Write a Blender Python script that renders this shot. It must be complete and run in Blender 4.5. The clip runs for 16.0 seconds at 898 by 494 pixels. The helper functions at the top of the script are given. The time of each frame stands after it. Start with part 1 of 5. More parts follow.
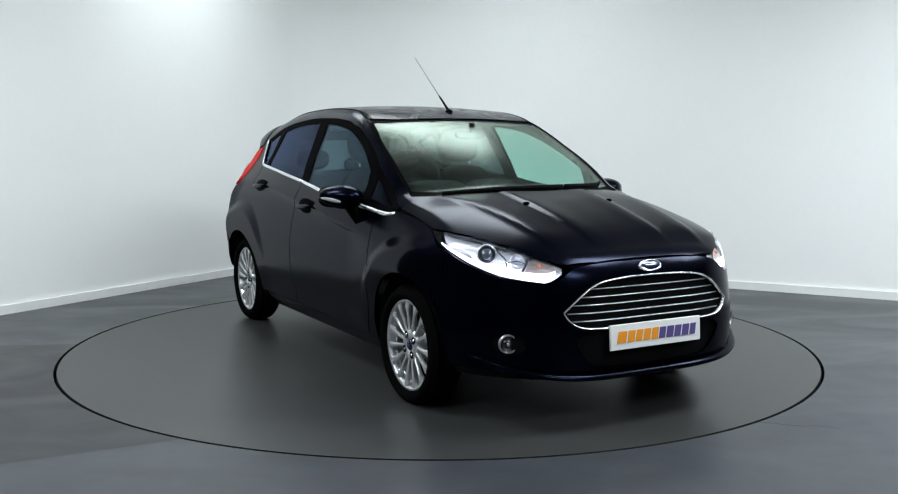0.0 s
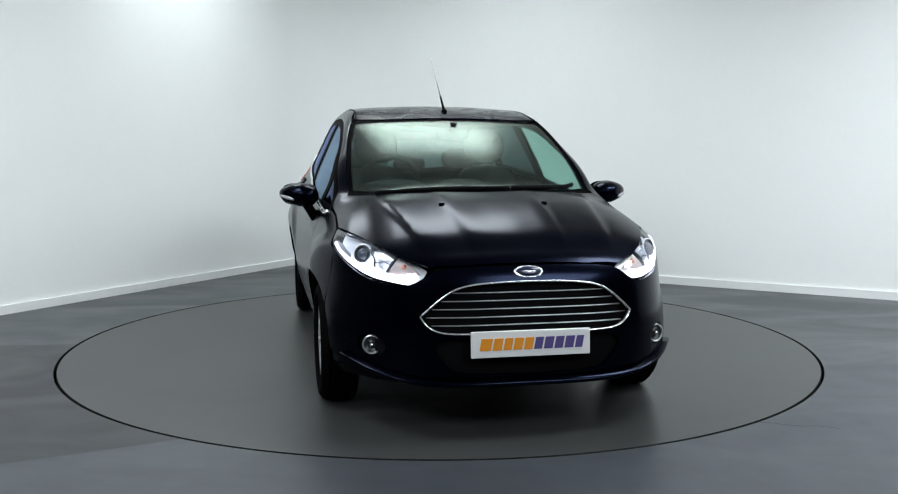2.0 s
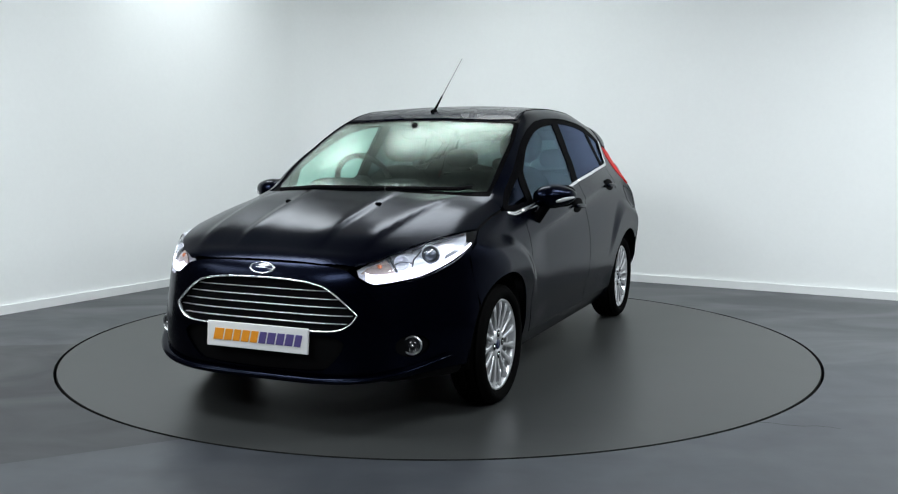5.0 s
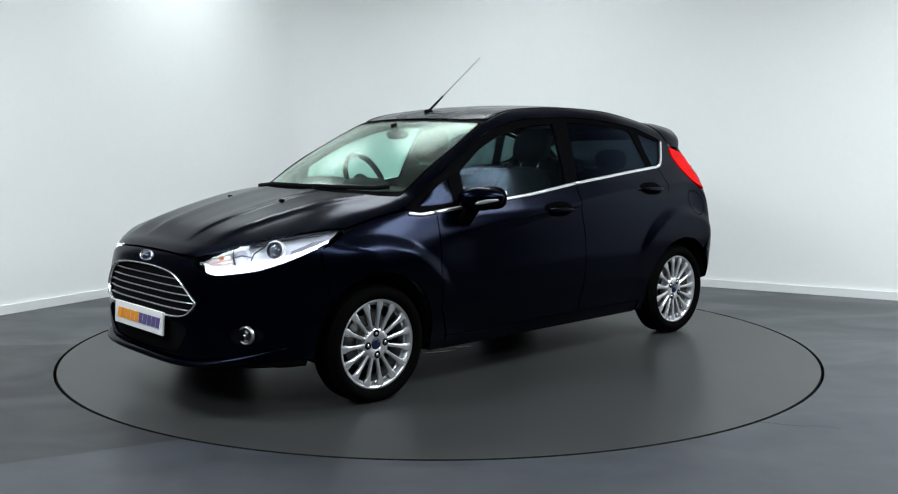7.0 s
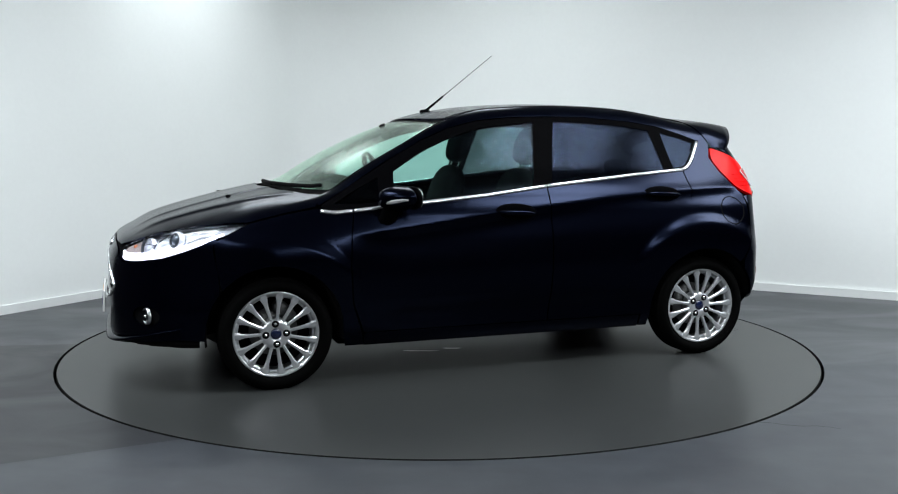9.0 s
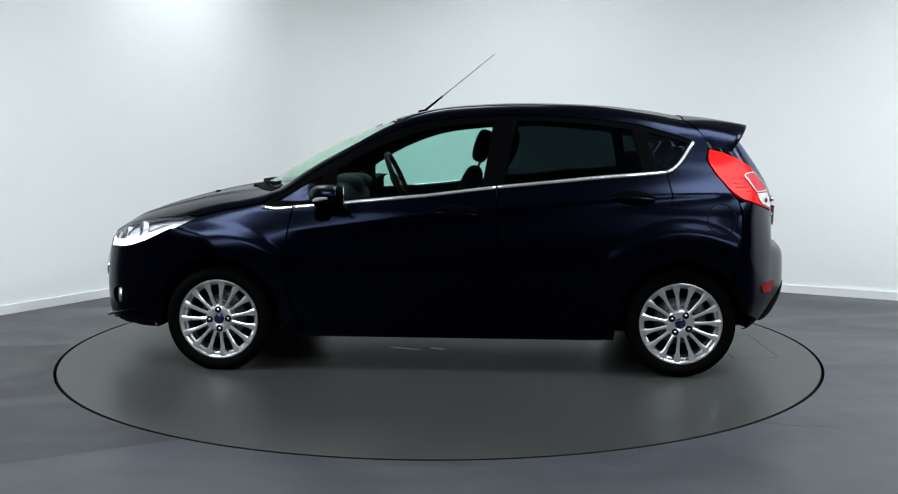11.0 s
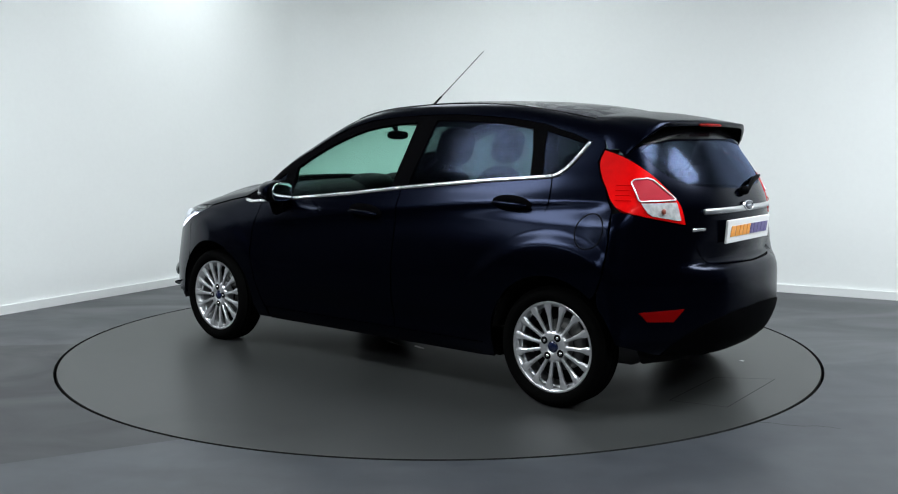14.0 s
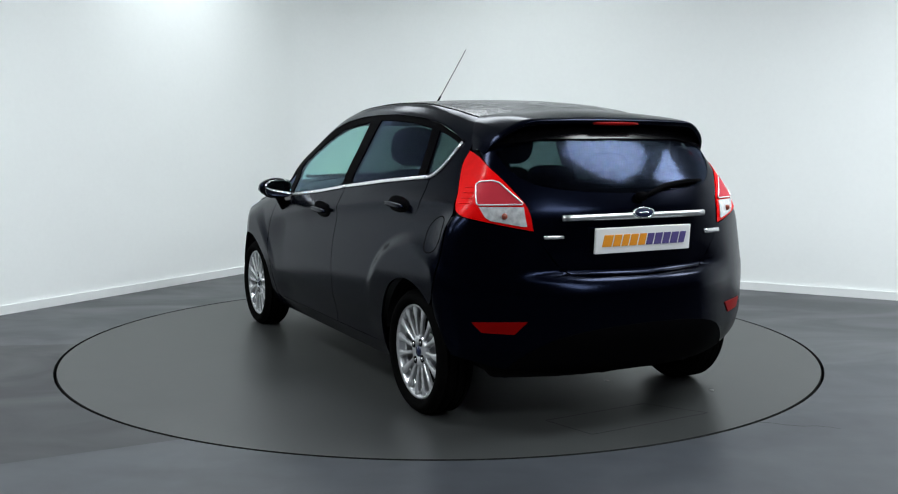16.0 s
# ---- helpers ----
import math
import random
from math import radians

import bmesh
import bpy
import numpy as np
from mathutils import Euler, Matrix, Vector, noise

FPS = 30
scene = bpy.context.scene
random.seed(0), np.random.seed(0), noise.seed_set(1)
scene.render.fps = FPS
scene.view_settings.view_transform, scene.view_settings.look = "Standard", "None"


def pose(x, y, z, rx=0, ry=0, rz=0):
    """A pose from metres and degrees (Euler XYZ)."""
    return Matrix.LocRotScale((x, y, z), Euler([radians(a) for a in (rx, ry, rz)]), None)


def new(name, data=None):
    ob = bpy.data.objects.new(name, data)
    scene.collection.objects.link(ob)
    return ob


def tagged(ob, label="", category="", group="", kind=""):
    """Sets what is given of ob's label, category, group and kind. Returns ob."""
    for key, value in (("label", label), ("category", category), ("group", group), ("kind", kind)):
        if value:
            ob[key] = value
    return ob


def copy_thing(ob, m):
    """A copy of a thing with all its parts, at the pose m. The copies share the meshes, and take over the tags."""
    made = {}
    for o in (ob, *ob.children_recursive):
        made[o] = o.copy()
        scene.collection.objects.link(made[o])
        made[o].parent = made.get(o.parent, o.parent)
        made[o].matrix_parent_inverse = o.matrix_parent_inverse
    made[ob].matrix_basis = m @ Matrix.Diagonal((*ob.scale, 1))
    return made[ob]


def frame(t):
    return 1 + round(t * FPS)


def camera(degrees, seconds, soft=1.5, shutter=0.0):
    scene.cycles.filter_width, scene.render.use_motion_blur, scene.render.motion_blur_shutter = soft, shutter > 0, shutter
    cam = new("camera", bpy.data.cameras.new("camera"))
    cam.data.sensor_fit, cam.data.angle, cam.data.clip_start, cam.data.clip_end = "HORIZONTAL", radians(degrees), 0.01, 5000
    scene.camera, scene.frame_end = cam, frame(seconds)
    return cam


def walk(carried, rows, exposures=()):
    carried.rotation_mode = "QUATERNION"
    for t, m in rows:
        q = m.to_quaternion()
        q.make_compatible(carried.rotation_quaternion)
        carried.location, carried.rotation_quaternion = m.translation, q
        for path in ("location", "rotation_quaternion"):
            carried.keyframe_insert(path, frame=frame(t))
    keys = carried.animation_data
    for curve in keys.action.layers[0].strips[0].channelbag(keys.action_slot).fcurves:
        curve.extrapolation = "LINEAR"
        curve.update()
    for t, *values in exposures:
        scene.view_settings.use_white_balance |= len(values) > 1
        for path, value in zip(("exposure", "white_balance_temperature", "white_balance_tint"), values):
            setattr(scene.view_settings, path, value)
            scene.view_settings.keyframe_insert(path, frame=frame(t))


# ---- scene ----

# ---- camera: a fixed tripod shot; the turntable turns ----
EYE = (0.0, -5.882, 1.252)
TILT, PAN, ROLL = -6.368, -0.533, 0.045
cam = camera(50.33, 16.0, soft=1.1)
cam_pose = pose(*EYE, 90 + TILT, 0, PAN) @ pose(0, 0, 0, 0, 0, ROLL)
walk(cam, [(0.0, cam_pose), (16.0, cam_pose)])

# ---- light ----
world = bpy.data.worlds.new("studio_world")
scene.world = world
world.use_nodes = True
world.node_tree.nodes["Background"].inputs[0].default_value = (0.01, 0.01, 0.012, 1)
scene.view_settings.exposure = 0.32

# ceiling panels, all above the view: x, y, width, depth, watts
# the two at y -5.2 and the one at x -5.4 are added fill
LAMPS = [(0.0, 1.4, 1.6, 1.2, 22), (-2.35, -1.65, 1.4, 1.1, 80), (2.35, -1.6, 1.4, 1.1, 82), (-2.8, -5.2, 2.0, 1.5, 78), (2.8, -5.2, 2.0, 1.5, 96),
         (-1.75, 2.1, 0.8, 0.8, 9), (-5.4, -2.8, 2.0, 1.6, 46), (4.1, -0.9, 1.3, 1.0, 66)]


def rgb(h):
    return tuple((((h >> s) & 255) / 255) ** 2.2 for s in (16, 8, 0)) + (1,)


# ---- materials ----
def mat(name, color, rough=0.5, metal=0.0, coat=0.0, bump=0.0, scale=40.0, vary=0.0, spec=0.5, emit=0.0, coat_rough=0.03):
    m = bpy.data.materials.new(name)
    m.use_nodes = True
    nt = m.node_tree
    b = nt.nodes["Principled BSDF"]
    b.inputs["Base Color"].default_value = (*color, 1)
    b.inputs["Roughness"].default_value = rough
    b.inputs["Metallic"].default_value = metal
    b.inputs["Coat Weight"].default_value = coat
    b.inputs["Coat Roughness"].default_value = coat_rough
    b.inputs["Specular IOR Level"].default_value = spec
    if emit:
        b.inputs["Emission Color"].default_value = (*color, 1)
        b.inputs["Emission Strength"].default_value = emit
    if vary or bump:
        tc = nt.nodes.new("ShaderNodeTexCoord")
        n1 = nt.nodes.new("ShaderNodeTexNoise")
        n1.inputs["Scale"].default_value = scale
        n1.inputs["Detail"].default_value = 6
        nt.links.new(tc.outputs["Object"], n1.inputs["Vector"])
        if vary:
            n2 = nt.nodes.new("ShaderNodeTexNoise")
            n2.inputs["Scale"].default_value = scale / 14
            n2.inputs["Detail"].default_value = 4
            nt.links.new(tc.outputs["Object"], n2.inputs["Vector"])
            mx = nt.nodes.new("ShaderNodeMath")
            mx.operation = "ADD"
            nt.links.new(n1.outputs[0], mx.inputs[0])
            nt.links.new(n2.outputs[0], mx.inputs[1])
            mr = nt.nodes.new("ShaderNodeMapRange")
            mr.inputs["From Min"].default_value, mr.inputs["From Max"].default_value = 0.6, 1.4
            mr.inputs["To Min"].default_value, mr.inputs["To Max"].default_value = 1 - vary, 1 + vary
            nt.links.new(mx.outputs[0], mr.inputs["Value"])
            mul = nt.nodes.new("ShaderNodeVectorMath")
            mul.operation = "SCALE"
            mul.inputs[0].default_value = color
            nt.links.new(mr.outputs[0], mul.inputs["Scale"])
            nt.links.new(mul.outputs[0], b.inputs["Base Color"])
        if bump:
            bp = nt.nodes.new("ShaderNodeBump")
            bp.inputs["Strength"].default_value = bump
            bp.inputs["Distance"].default_value = 0.002
            nt.links.new(n1.outputs[0], bp.inputs["Height"])
            nt.links.new(bp.outputs[0], b.inputs["Normal"])
    return m


PAINT = mat("navy_metallic_paint", (0.00018, 0.00026, 0.0011), 0.19, 0.0, 0.0, spec=0.08)
PAINT.node_tree.nodes["Principled BSDF"].inputs["Specular Tint"].default_value = (0.52, 0.64, 1.0, 1)


def flakes(m, weight, tint, rough):
    """Metal flakes under the lacquer: a faint broad blue lobe beside the sharp gloss."""
    nt = m.node_tree
    out, b = nt.nodes["Material Output"], nt.nodes["Principled BSDF"]
    gl = nt.nodes.new("ShaderNodeBsdfGlossy")
    gl.inputs["Color"].default_value = (*tint, 1)
    gl.inputs["Roughness"].default_value = rough
    mix = nt.nodes.new("ShaderNodeMixShader")
    mix.inputs[0].default_value = weight
    nt.links.new(b.outputs[0], mix.inputs[1])
    nt.links.new(gl.outputs[0], mix.inputs[2])
    nt.links.new(mix.outputs[0], out.inputs[0])
    return m


flakes(PAINT, 0.006, (0.26, 0.38, 1.0), 0.24)
WALLP = mat("white_wall_paint", (0.83, 0.85, 0.84), 0.7, vary=0.015, scale=30, bump=0.1)
FLOOR = mat("grey_floor_paint", (0.0375, 0.0412, 0.0475), 0.38, vary=0.3, scale=7, bump=0.03, spec=0.4)
DISCM = mat("turntable_floor_paint", (0.0300, 0.0317, 0.0312), 0.34, vary=0.06, scale=9, bump=0.03, spec=0.4)
MARKM = mat("pale_shiny_mark", (0.85, 0.86, 0.84), 0.40, 1.0, vary=0.1, scale=60)
PATCHM = mat("older_floor_paint", (0.021, 0.022, 0.025), 0.4, vary=0.12, scale=7, bump=0.03, spec=0.4)


def worn(m, low, high, stretch, scale):
    """Uneven gloss of a trodden painted floor: broad cloudy streaks and fine scuffs."""
    nt = m.node_tree
    b = nt.nodes["Principled BSDF"]
    tc = nt.nodes.new("ShaderNodeTexCoord")
    mp = nt.nodes.new("ShaderNodeMapping")
    mp.inputs["Scale"].default_value = stretch
    mp.inputs["Rotation"].default_value = (0, 0, 0.35)
    n = nt.nodes.new("ShaderNodeTexNoise")
    n.inputs["Scale"].default_value, n.inputs["Detail"].default_value, n.inputs["Distortion"].default_value = scale, 8.0, 0.9
    r = nt.nodes.new("ShaderNodeMapRange")
    r.inputs["From Min"].default_value, r.inputs["From Max"].default_value = 0.36, 0.64
    r.inputs["To Min"].default_value, r.inputs["To Max"].default_value = low, high
    nt.links.new(tc.outputs["Object"], mp.inputs["Vector"])
    nt.links.new(mp.outputs[0], n.inputs["Vector"])
    nt.links.new(n.outputs[0], r.inputs["Value"])
    nt.links.new(r.outputs[0], b.inputs["Roughness"])
    s = nt.nodes.new("ShaderNodeMapRange")
    s.inputs["From Min"].default_value, s.inputs["From Max"].default_value = 0.35, 0.65
    s.inputs["To Min"].default_value, s.inputs["To Max"].default_value = 0.22, 0.40
    nt.links.new(n.outputs[0], s.inputs["Value"])
    nt.links.new(s.outputs[0], b.inputs["Specular IOR Level"])
    return m


worn(FLOOR, 0.30, 0.46, (0.55, 1.0, 1.0), 1.7)
worn(PATCHM, 0.32, 0.50, (0.5, 1.0, 1.0), 1.9)
worn(DISCM, 0.32, 0.37, (1.0, 1.0, 1.0), 0.9)
PITM = mat("black_pit", (0.003, 0.003, 0.003), 0.9)
# dark colour of the unseen walls, standing for unlit space
DARK = mat("dark_unseen_wall", (0.03, 0.03, 0.033), 0.8, vary=0.05)
RUBBER = mat("tyre_rubber", (0.002, 0.002, 0.002), 0.9, spec=0.02, bump=0.3, scale=120)
LAMPM = mat("lamp_diffuser", (0.93, 1, 1.0), 0.5, emit=2.5)
FRAMEM = mat("white_lamp_frame", (0.7, 0.7, 0.7), 0.5)
CEIL = mat("light_ceiling_paint", (0.80, 0.81, 0.81), 0.8, vary=0.05, scale=10)

# ---- room ----
def part(name, bm, material, parent, label=""):
    me = bpy.data.meshes.new(name)
    bm.to_mesh(me)
    bm.free()
    ob = new(name, me)
    if material:
        me.materials.append(material)
    ob.parent = parent
    if label:
        tagged(ob, label)
    return ob


def box_bm(sx, sy, sz, at=(0, 0, 0), bevel=0.0):
    bm = bmesh.new()
    bmesh.ops.create_cube(bm, size=1.0)
    for v in bm.verts:
        v.co = Vector((v.co.x * sx + at[0], v.co.y * sy + at[1], v.co.z * sz + at[2]))
    if bevel:
        bmesh.ops.bevel(bm, geom=bm.edges[:], offset=bevel, segments=2, affect="EDGES", profile=0.5)
    return bm


def lathe_disc(r, thick, n=256):
    bm = bmesh.new()
    ang = [2 * math.pi * i / n for i in range(n)]
    prof = [(r - 0.003, 0.0), (r, -0.003), (r, -thick)]
    rings = [[bm.verts.new((q * math.cos(a), q * math.sin(a), z)) for a in ang] for q, z in prof]
    bm.faces.new(rings[0])
    for a, b in zip(rings, rings[1:]):
        for i in range(n):
            j = (i + 1) % n
            bm.faces.new((a[j], a[i], b[i], b[j]))
    bm.faces.new(rings[-1][::-1])
    bm.normal_update()
    return bm


def blob_chip():
    bm = bmesh.new()
    bmesh.ops.create_icosphere(bm, subdivisions=1, radius=0.011)
    for v in bm.verts:
        v.co.z *= 0.25
        v.co.x *= 1.5
    return bm


BOARDP = mat("white_gloss_board_paint", (0.78, 0.795, 0.79), 0.3, vary=0.02, scale=20)
ROOM_H = 3.3
CORNER = Vector((-1.19, 4.196))
DL = Vector((-0.5177, -0.8556))
DR = Vector((0.8743, -0.4854))


LEFT_REACH = 4.6  # the white wall ends here, out of view; a dark wall is added beyond


def wall_path(radius=0.7, reach=11.0, off=0.0):
    """Plan line of the two back walls with the rounded corner, shifted off metres into the room."""
    inner = (DL + DR).normalized()
    half = math.acos(max(-1, min(1, DL.dot(DR)))) / 2
    c = CORNER + inner * (radius / math.sin(half))
    tl, tr = CORNER + DL * (radius / math.tan(half)), CORNER + DR * (radius / math.tan(half))
    a0, a1 = (tl - c).to_tuple(), (tr - c).to_tuple()
    p0, p1 = math.atan2(a0[1], a0[0]), math.atan2(a1[1], a1[0])
    if p0 < p1:
        p0 += 2 * math.pi
    arc = [c + Vector((math.cos(p0 + (p1 - p0) * i / 16), math.sin(p0 + (p1 - p0) * i / 16))) * (radius - off) for i in range(17)]
    nl = Vector((-DL.y, DL.x))
    if nl.dot(inner) < 0:
        nl = -nl
    nr = Vector((-DR.y, DR.x))
    if nr.dot(inner) < 0:
        nr = -nr
    return [CORNER + DL * LEFT_REACH + nl * off] + arc + [CORNER + DR * reach + nr * off]


def strip_wall(name, z0, z1, thick, off, material, label, category):
    bm = bmesh.new()
    a, b = wall_path(off=off), wall_path(off=off - thick)
    va = [[bm.verts.new((p.x, p.y, z)) for p in a] for z in (z0, z1)]
    vb = [[bm.verts.new((p.x, p.y, z)) for p in b] for z in (z0, z1)]
    n = len(a)
    for i in range(n - 1):
        bm.faces.new((va[0][i], va[0][i + 1], va[1][i + 1], va[1][i]))
        bm.faces.new((vb[0][i + 1], vb[0][i], vb[1][i], vb[1][i + 1]))
        bm.faces.new((va[1][i], va[1][i + 1], vb[1][i + 1], vb[1][i]))
        bm.faces.new((va[0][i + 1], va[0][i], vb[0][i], vb[0][i + 1]))
    bmesh.ops.recalc_face_normals(bm, faces=bm.faces[:])
    ob = part(name, bm, material, None)
    ob.data.polygons.foreach_set("use_smooth", [True] * len(ob.data.polygons))
    ob.data.set_sharp_from_angle(angle=radians(35))
    return tagged(ob, label, category, kind="structure")


strip_wall("wall_back", 0.0, ROOM_H, 0.15, 0.0, WALLP, "matt white studio wall with a rounded corner", "wall")
strip_wall("baseboard", 0.0, 0.066, 0.018, 0.018, BOARDP, "white painted skirting board along the wall", "baseboard")
# unseen dark wall, added so the car's sides reflect less light
side_ang = math.atan2(DL.y, DL.x)
side_wall = part("dark_reflection_wall", box_bm(7.0, 0.15, ROOM_H, (LEFT_REACH + 3.503, -0.075, ROOM_H / 2)), DARK, None)
side_wall.matrix_basis = pose(CORNER.x, CORNER.y, 0, 0, 0, math.degrees(side_ang))
tagged(side_wall, "unseen dark wall, added to darken the car's side reflections", "wall", kind="structure")
# unseen wall closing the room; its dark colour stands for the unlit space
tagged(part("wall_dark", box_bm(24, 0.2, ROOM_H, (0, -9.2, ROOM_H / 2)), DARK, None), "unseen dark wall in place of the unlit space behind the camera", "wall", kind="structure")
tagged(part("ceiling", box_bm(26, 22, 0.2, (0, -2, ROOM_H + 0.1)), CEIL, None), "pale grey studio ceiling with square light panels", "ceiling", kind="structure")
R_DISC = 2.234


def ring_floor(name, r_in, half, material, label):
    """Floor sheet with a round opening for the turntable, and the opening's rim."""
    bm = bmesh.new()
    n = 256
    ang = [2 * math.pi * i / n for i in range(n)]
    cx, cy = 0.0, -2.0
    inner = [bm.verts.new((r_in * math.cos(a), r_in * math.sin(a), 0)) for a in ang]
    low = [bm.verts.new((r_in * math.cos(a), r_in * math.sin(a), -0.12)) for a in ang]
    outer = []
    for a in ang:
        k = half / max(abs(math.cos(a)), abs(math.sin(a)))
        outer.append(bm.verts.new((k * math.cos(a), k * math.sin(a), 0)))
    for i in range(n):
        j = (i + 1) % n
        bm.faces.new((inner[i], outer[i], outer[j], inner[j]))
        bm.faces.new((low[i], inner[i], inner[j], low[j]))
    bm.normal_update()
    return tagged(part(name, bm, material, None), label, "floor", kind="structure")


ring_floor("floor", R_DISC + 0.0075, 13.0, FLOOR, "smooth grey painted studio floor with faint darker patches")
tagged(part("turntable_pit", box_bm(5.2, 5.2, 0.02, (0, 0, -0.14)), PITM, None), "dark gap below the turntable rim", "pit", kind="structure")
# near-black colour standing for the shade inside the turntable gap
GAP_SHADE = mat("gap_shade_black", (0.004, 0.004, 0.004), 0.7, spec=0.1)


def shade_rim(ob):
    """The upright faces of the joint carry the gap's shade as a near-black colour."""
    ob.data.materials.append(GAP_SHADE)
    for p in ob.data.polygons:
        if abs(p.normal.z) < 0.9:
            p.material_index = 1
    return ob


turntable = tagged(part("turntable", lathe_disc(R_DISC - 0.0075, 0.10), DISCM, None), "grey painted round turntable flush with the floor", "turntable")
shade_rim(turntable)
shade_rim(bpy.data.objects["floor"])


def floor_patch(name, pts, material, label):
    """A thin sheet of older, darker floor paint, clipped by the turntable's rim."""
    bm = bmesh.new()
    bm.faces.new([bm.verts.new((x, y, 0.0006)) for x, y in pts])
    bm.normal_update()
    return tagged(part(name, bm, material, None), label, "floor patch", kind="structure")


def rim_arc(a0, a1, n=24):
    return [((R_DISC + 0.0085) * math.cos(radians(a0 + (a1 - a0) * i / n)), (R_DISC + 0.0085) * math.sin(radians(a0 + (a1 - a0) * i / n))) for i in range(n + 1)]


floor_patch("floor_patch", rim_arc(181.5, 241.0) + [(-1.71, -2.27), (-2.6, -2.62), (-5.5, -3.7), (-6.5, -0.7), (-4.0, -0.32), (-2.7, -0.115)], PATCHM, "darker grey rectangle of older floor paint")
bmc = bmesh.new()
crack = [(1.40, -1.735), (1.47, -1.742), (1.53, -1.775), (1.60, -1.795), (1.66, -1.79), (1.75, -1.83)]
for (xa, ya), (xb, yb) in zip(crack, crack[1:]):
    bmc.faces.new([bmc.verts.new((x, y, 0.0006)) for x, y in ((xa, ya - 0.002), (xb, yb - 0.002), (xb, yb + 0.002), (xa, ya + 0.002))])
bmc.normal_update()
tagged(part("floor_crack", bmc, PITM, None), "thin dark crack in the floor paint", "floor crack", kind="structure")

# service hatch and pale shiny marks on the turntable
def on_disc(wx, wy, deg):
    a = radians(-deg)
    return Vector((wx * math.cos(a) - wy * math.sin(a), wx * math.sin(a) + wy * math.cos(a), 0))


hatch = [on_disc(*p, -201.66) for p in ((1.672, -0.435), (1.976, -0.379), (1.746, -1.009), (1.475, -0.969))]
hx = (hatch[1] - hatch[0]).normalized()
hatch_ob = part("hatch_joint", bmesh.new(), PITM, turntable, "thin dark joint round a service hatch")
bmh = bmesh.new()
for p, q in zip(hatch, hatch[1:] + hatch[:1]):
    d = (q - p).normalized() * 0.002
    n = Vector((-d.y, d.x, 0))
    bmh.faces.new([bmh.verts.new(v + Vector((0, 0, 0.0008))) for v in (p - n, q - n, q + n, p + n)])
bmh.normal_update()
bmh.to_mesh(hatch_ob.data)
bmh.free()
for cx, cy, rx, ry in ((-0.116, -0.268, 0.10, 0.016), (0.07, -0.198, 0.05, 0.018)):
    bms = bmesh.new()
    c0 = on_disc(cx, cy, -161.4)
    ax = on_disc(1, 0, -161.4)
    ay = on_disc(0, 1, -161.4)
    rim_top = [bms.verts.new(c0 + ax * (rx * math.cos(a) * (1 + 0.2 * math.sin(3 * a))) + ay * (ry * math.sin(a) * (1 + 0.3 * math.cos(2 * a))) + Vector((0, 0, 0.0012))) for a in np.linspace(0, 2 * math.pi, 24, endpoint=False)]
    bms.faces.new(rim_top)
    bms.normal_update()
    part("pale_mark", bms, MARKM, turntable, "pale shiny mark on the turntable")
for wx, wy, deg in ((0.874, -0.986, -242.8), (1.371, -1.178, -242.8)):
    chip = part("paint_chip", blob_chip(), MARKM, turntable, "small pale paint chip")
    chip.location = on_disc(wx, wy, deg)

def ceiling_panel(lx, ly, sx, sy, watts):
    """A square lamp panel above the view: frame, glowing diffuser face, and its light."""
    th = tagged(part("unseen_ceiling_light", box_bm(sx + 0.08, sy + 0.08, 0.05, (0, 0, 0.0), 0.006), FRAMEM, None), "unseen square ceiling light panel, lit", "ceiling light", "ceiling lights")
    th.location = (lx, ly, ROOM_H - 0.025)
    part("diffuser", box_bm(sx, sy, 0.01, (0, 0, -0.026), 0.002), LAMPM, th)
    d = bpy.data.lights.new("panel_glow", "AREA")
    d.shape, d.size, d.size_y, d.energy = "RECTANGLE", sx, sy, watts
    d.color = (0.93, 1.0, 1.05)
    o = new("panel_glow", d)
    o.location = (lx, ly, ROOM_H - 0.065)


for row in LAMPS:
    ceiling_panel(*row)

# ---- car ----
def spline(knots):
    """Smooth function through (x, value) knots (monotone cubic)."""
    k = np.array(sorted(knots), float)
    x, y = k[:, 0], k[:, 1]
    h, d = np.diff(x), np.diff(y) / np.diff(x)
    m = np.empty_like(y)
    m[0], m[-1] = d[0], d[-1]
    for i in range(1, len(x) - 1):
        m[i] = 0 if d[i - 1] * d[i] <= 0 else (h[i - 1] + h[i]) * 3 / ((2 * h[i] + h[i - 1]) / d[i - 1] + (h[i] + 2 * h[i - 1]) / d[i])

    def f(t):
        t = np.clip(np.asarray(t, float), x[0], x[-1])
        i = np.clip(np.searchsorted(x, t) - 1, 0, len(x) - 2)
        s = (t - x[i]) / h[i]
        return (y[i] * (1 + 2 * s) * (1 - s) ** 2 + y[i + 1] * s * s * (3 - 2 * s) + h[i] * s * (1 - s) * (m[i] * (1 - s) - m[i + 1] * s))
    return f


def smooth(a, b, t):
    s = np.clip((t - a) / (b - a), 0, 1)
    return s * s * (3 - 2 * s)


def smax(a, b, k):
    h = np.clip(0.5 + 0.5 * (a - b) / k, 0, 1)
    return b + (a - b) * h + k * h * (1 - h)


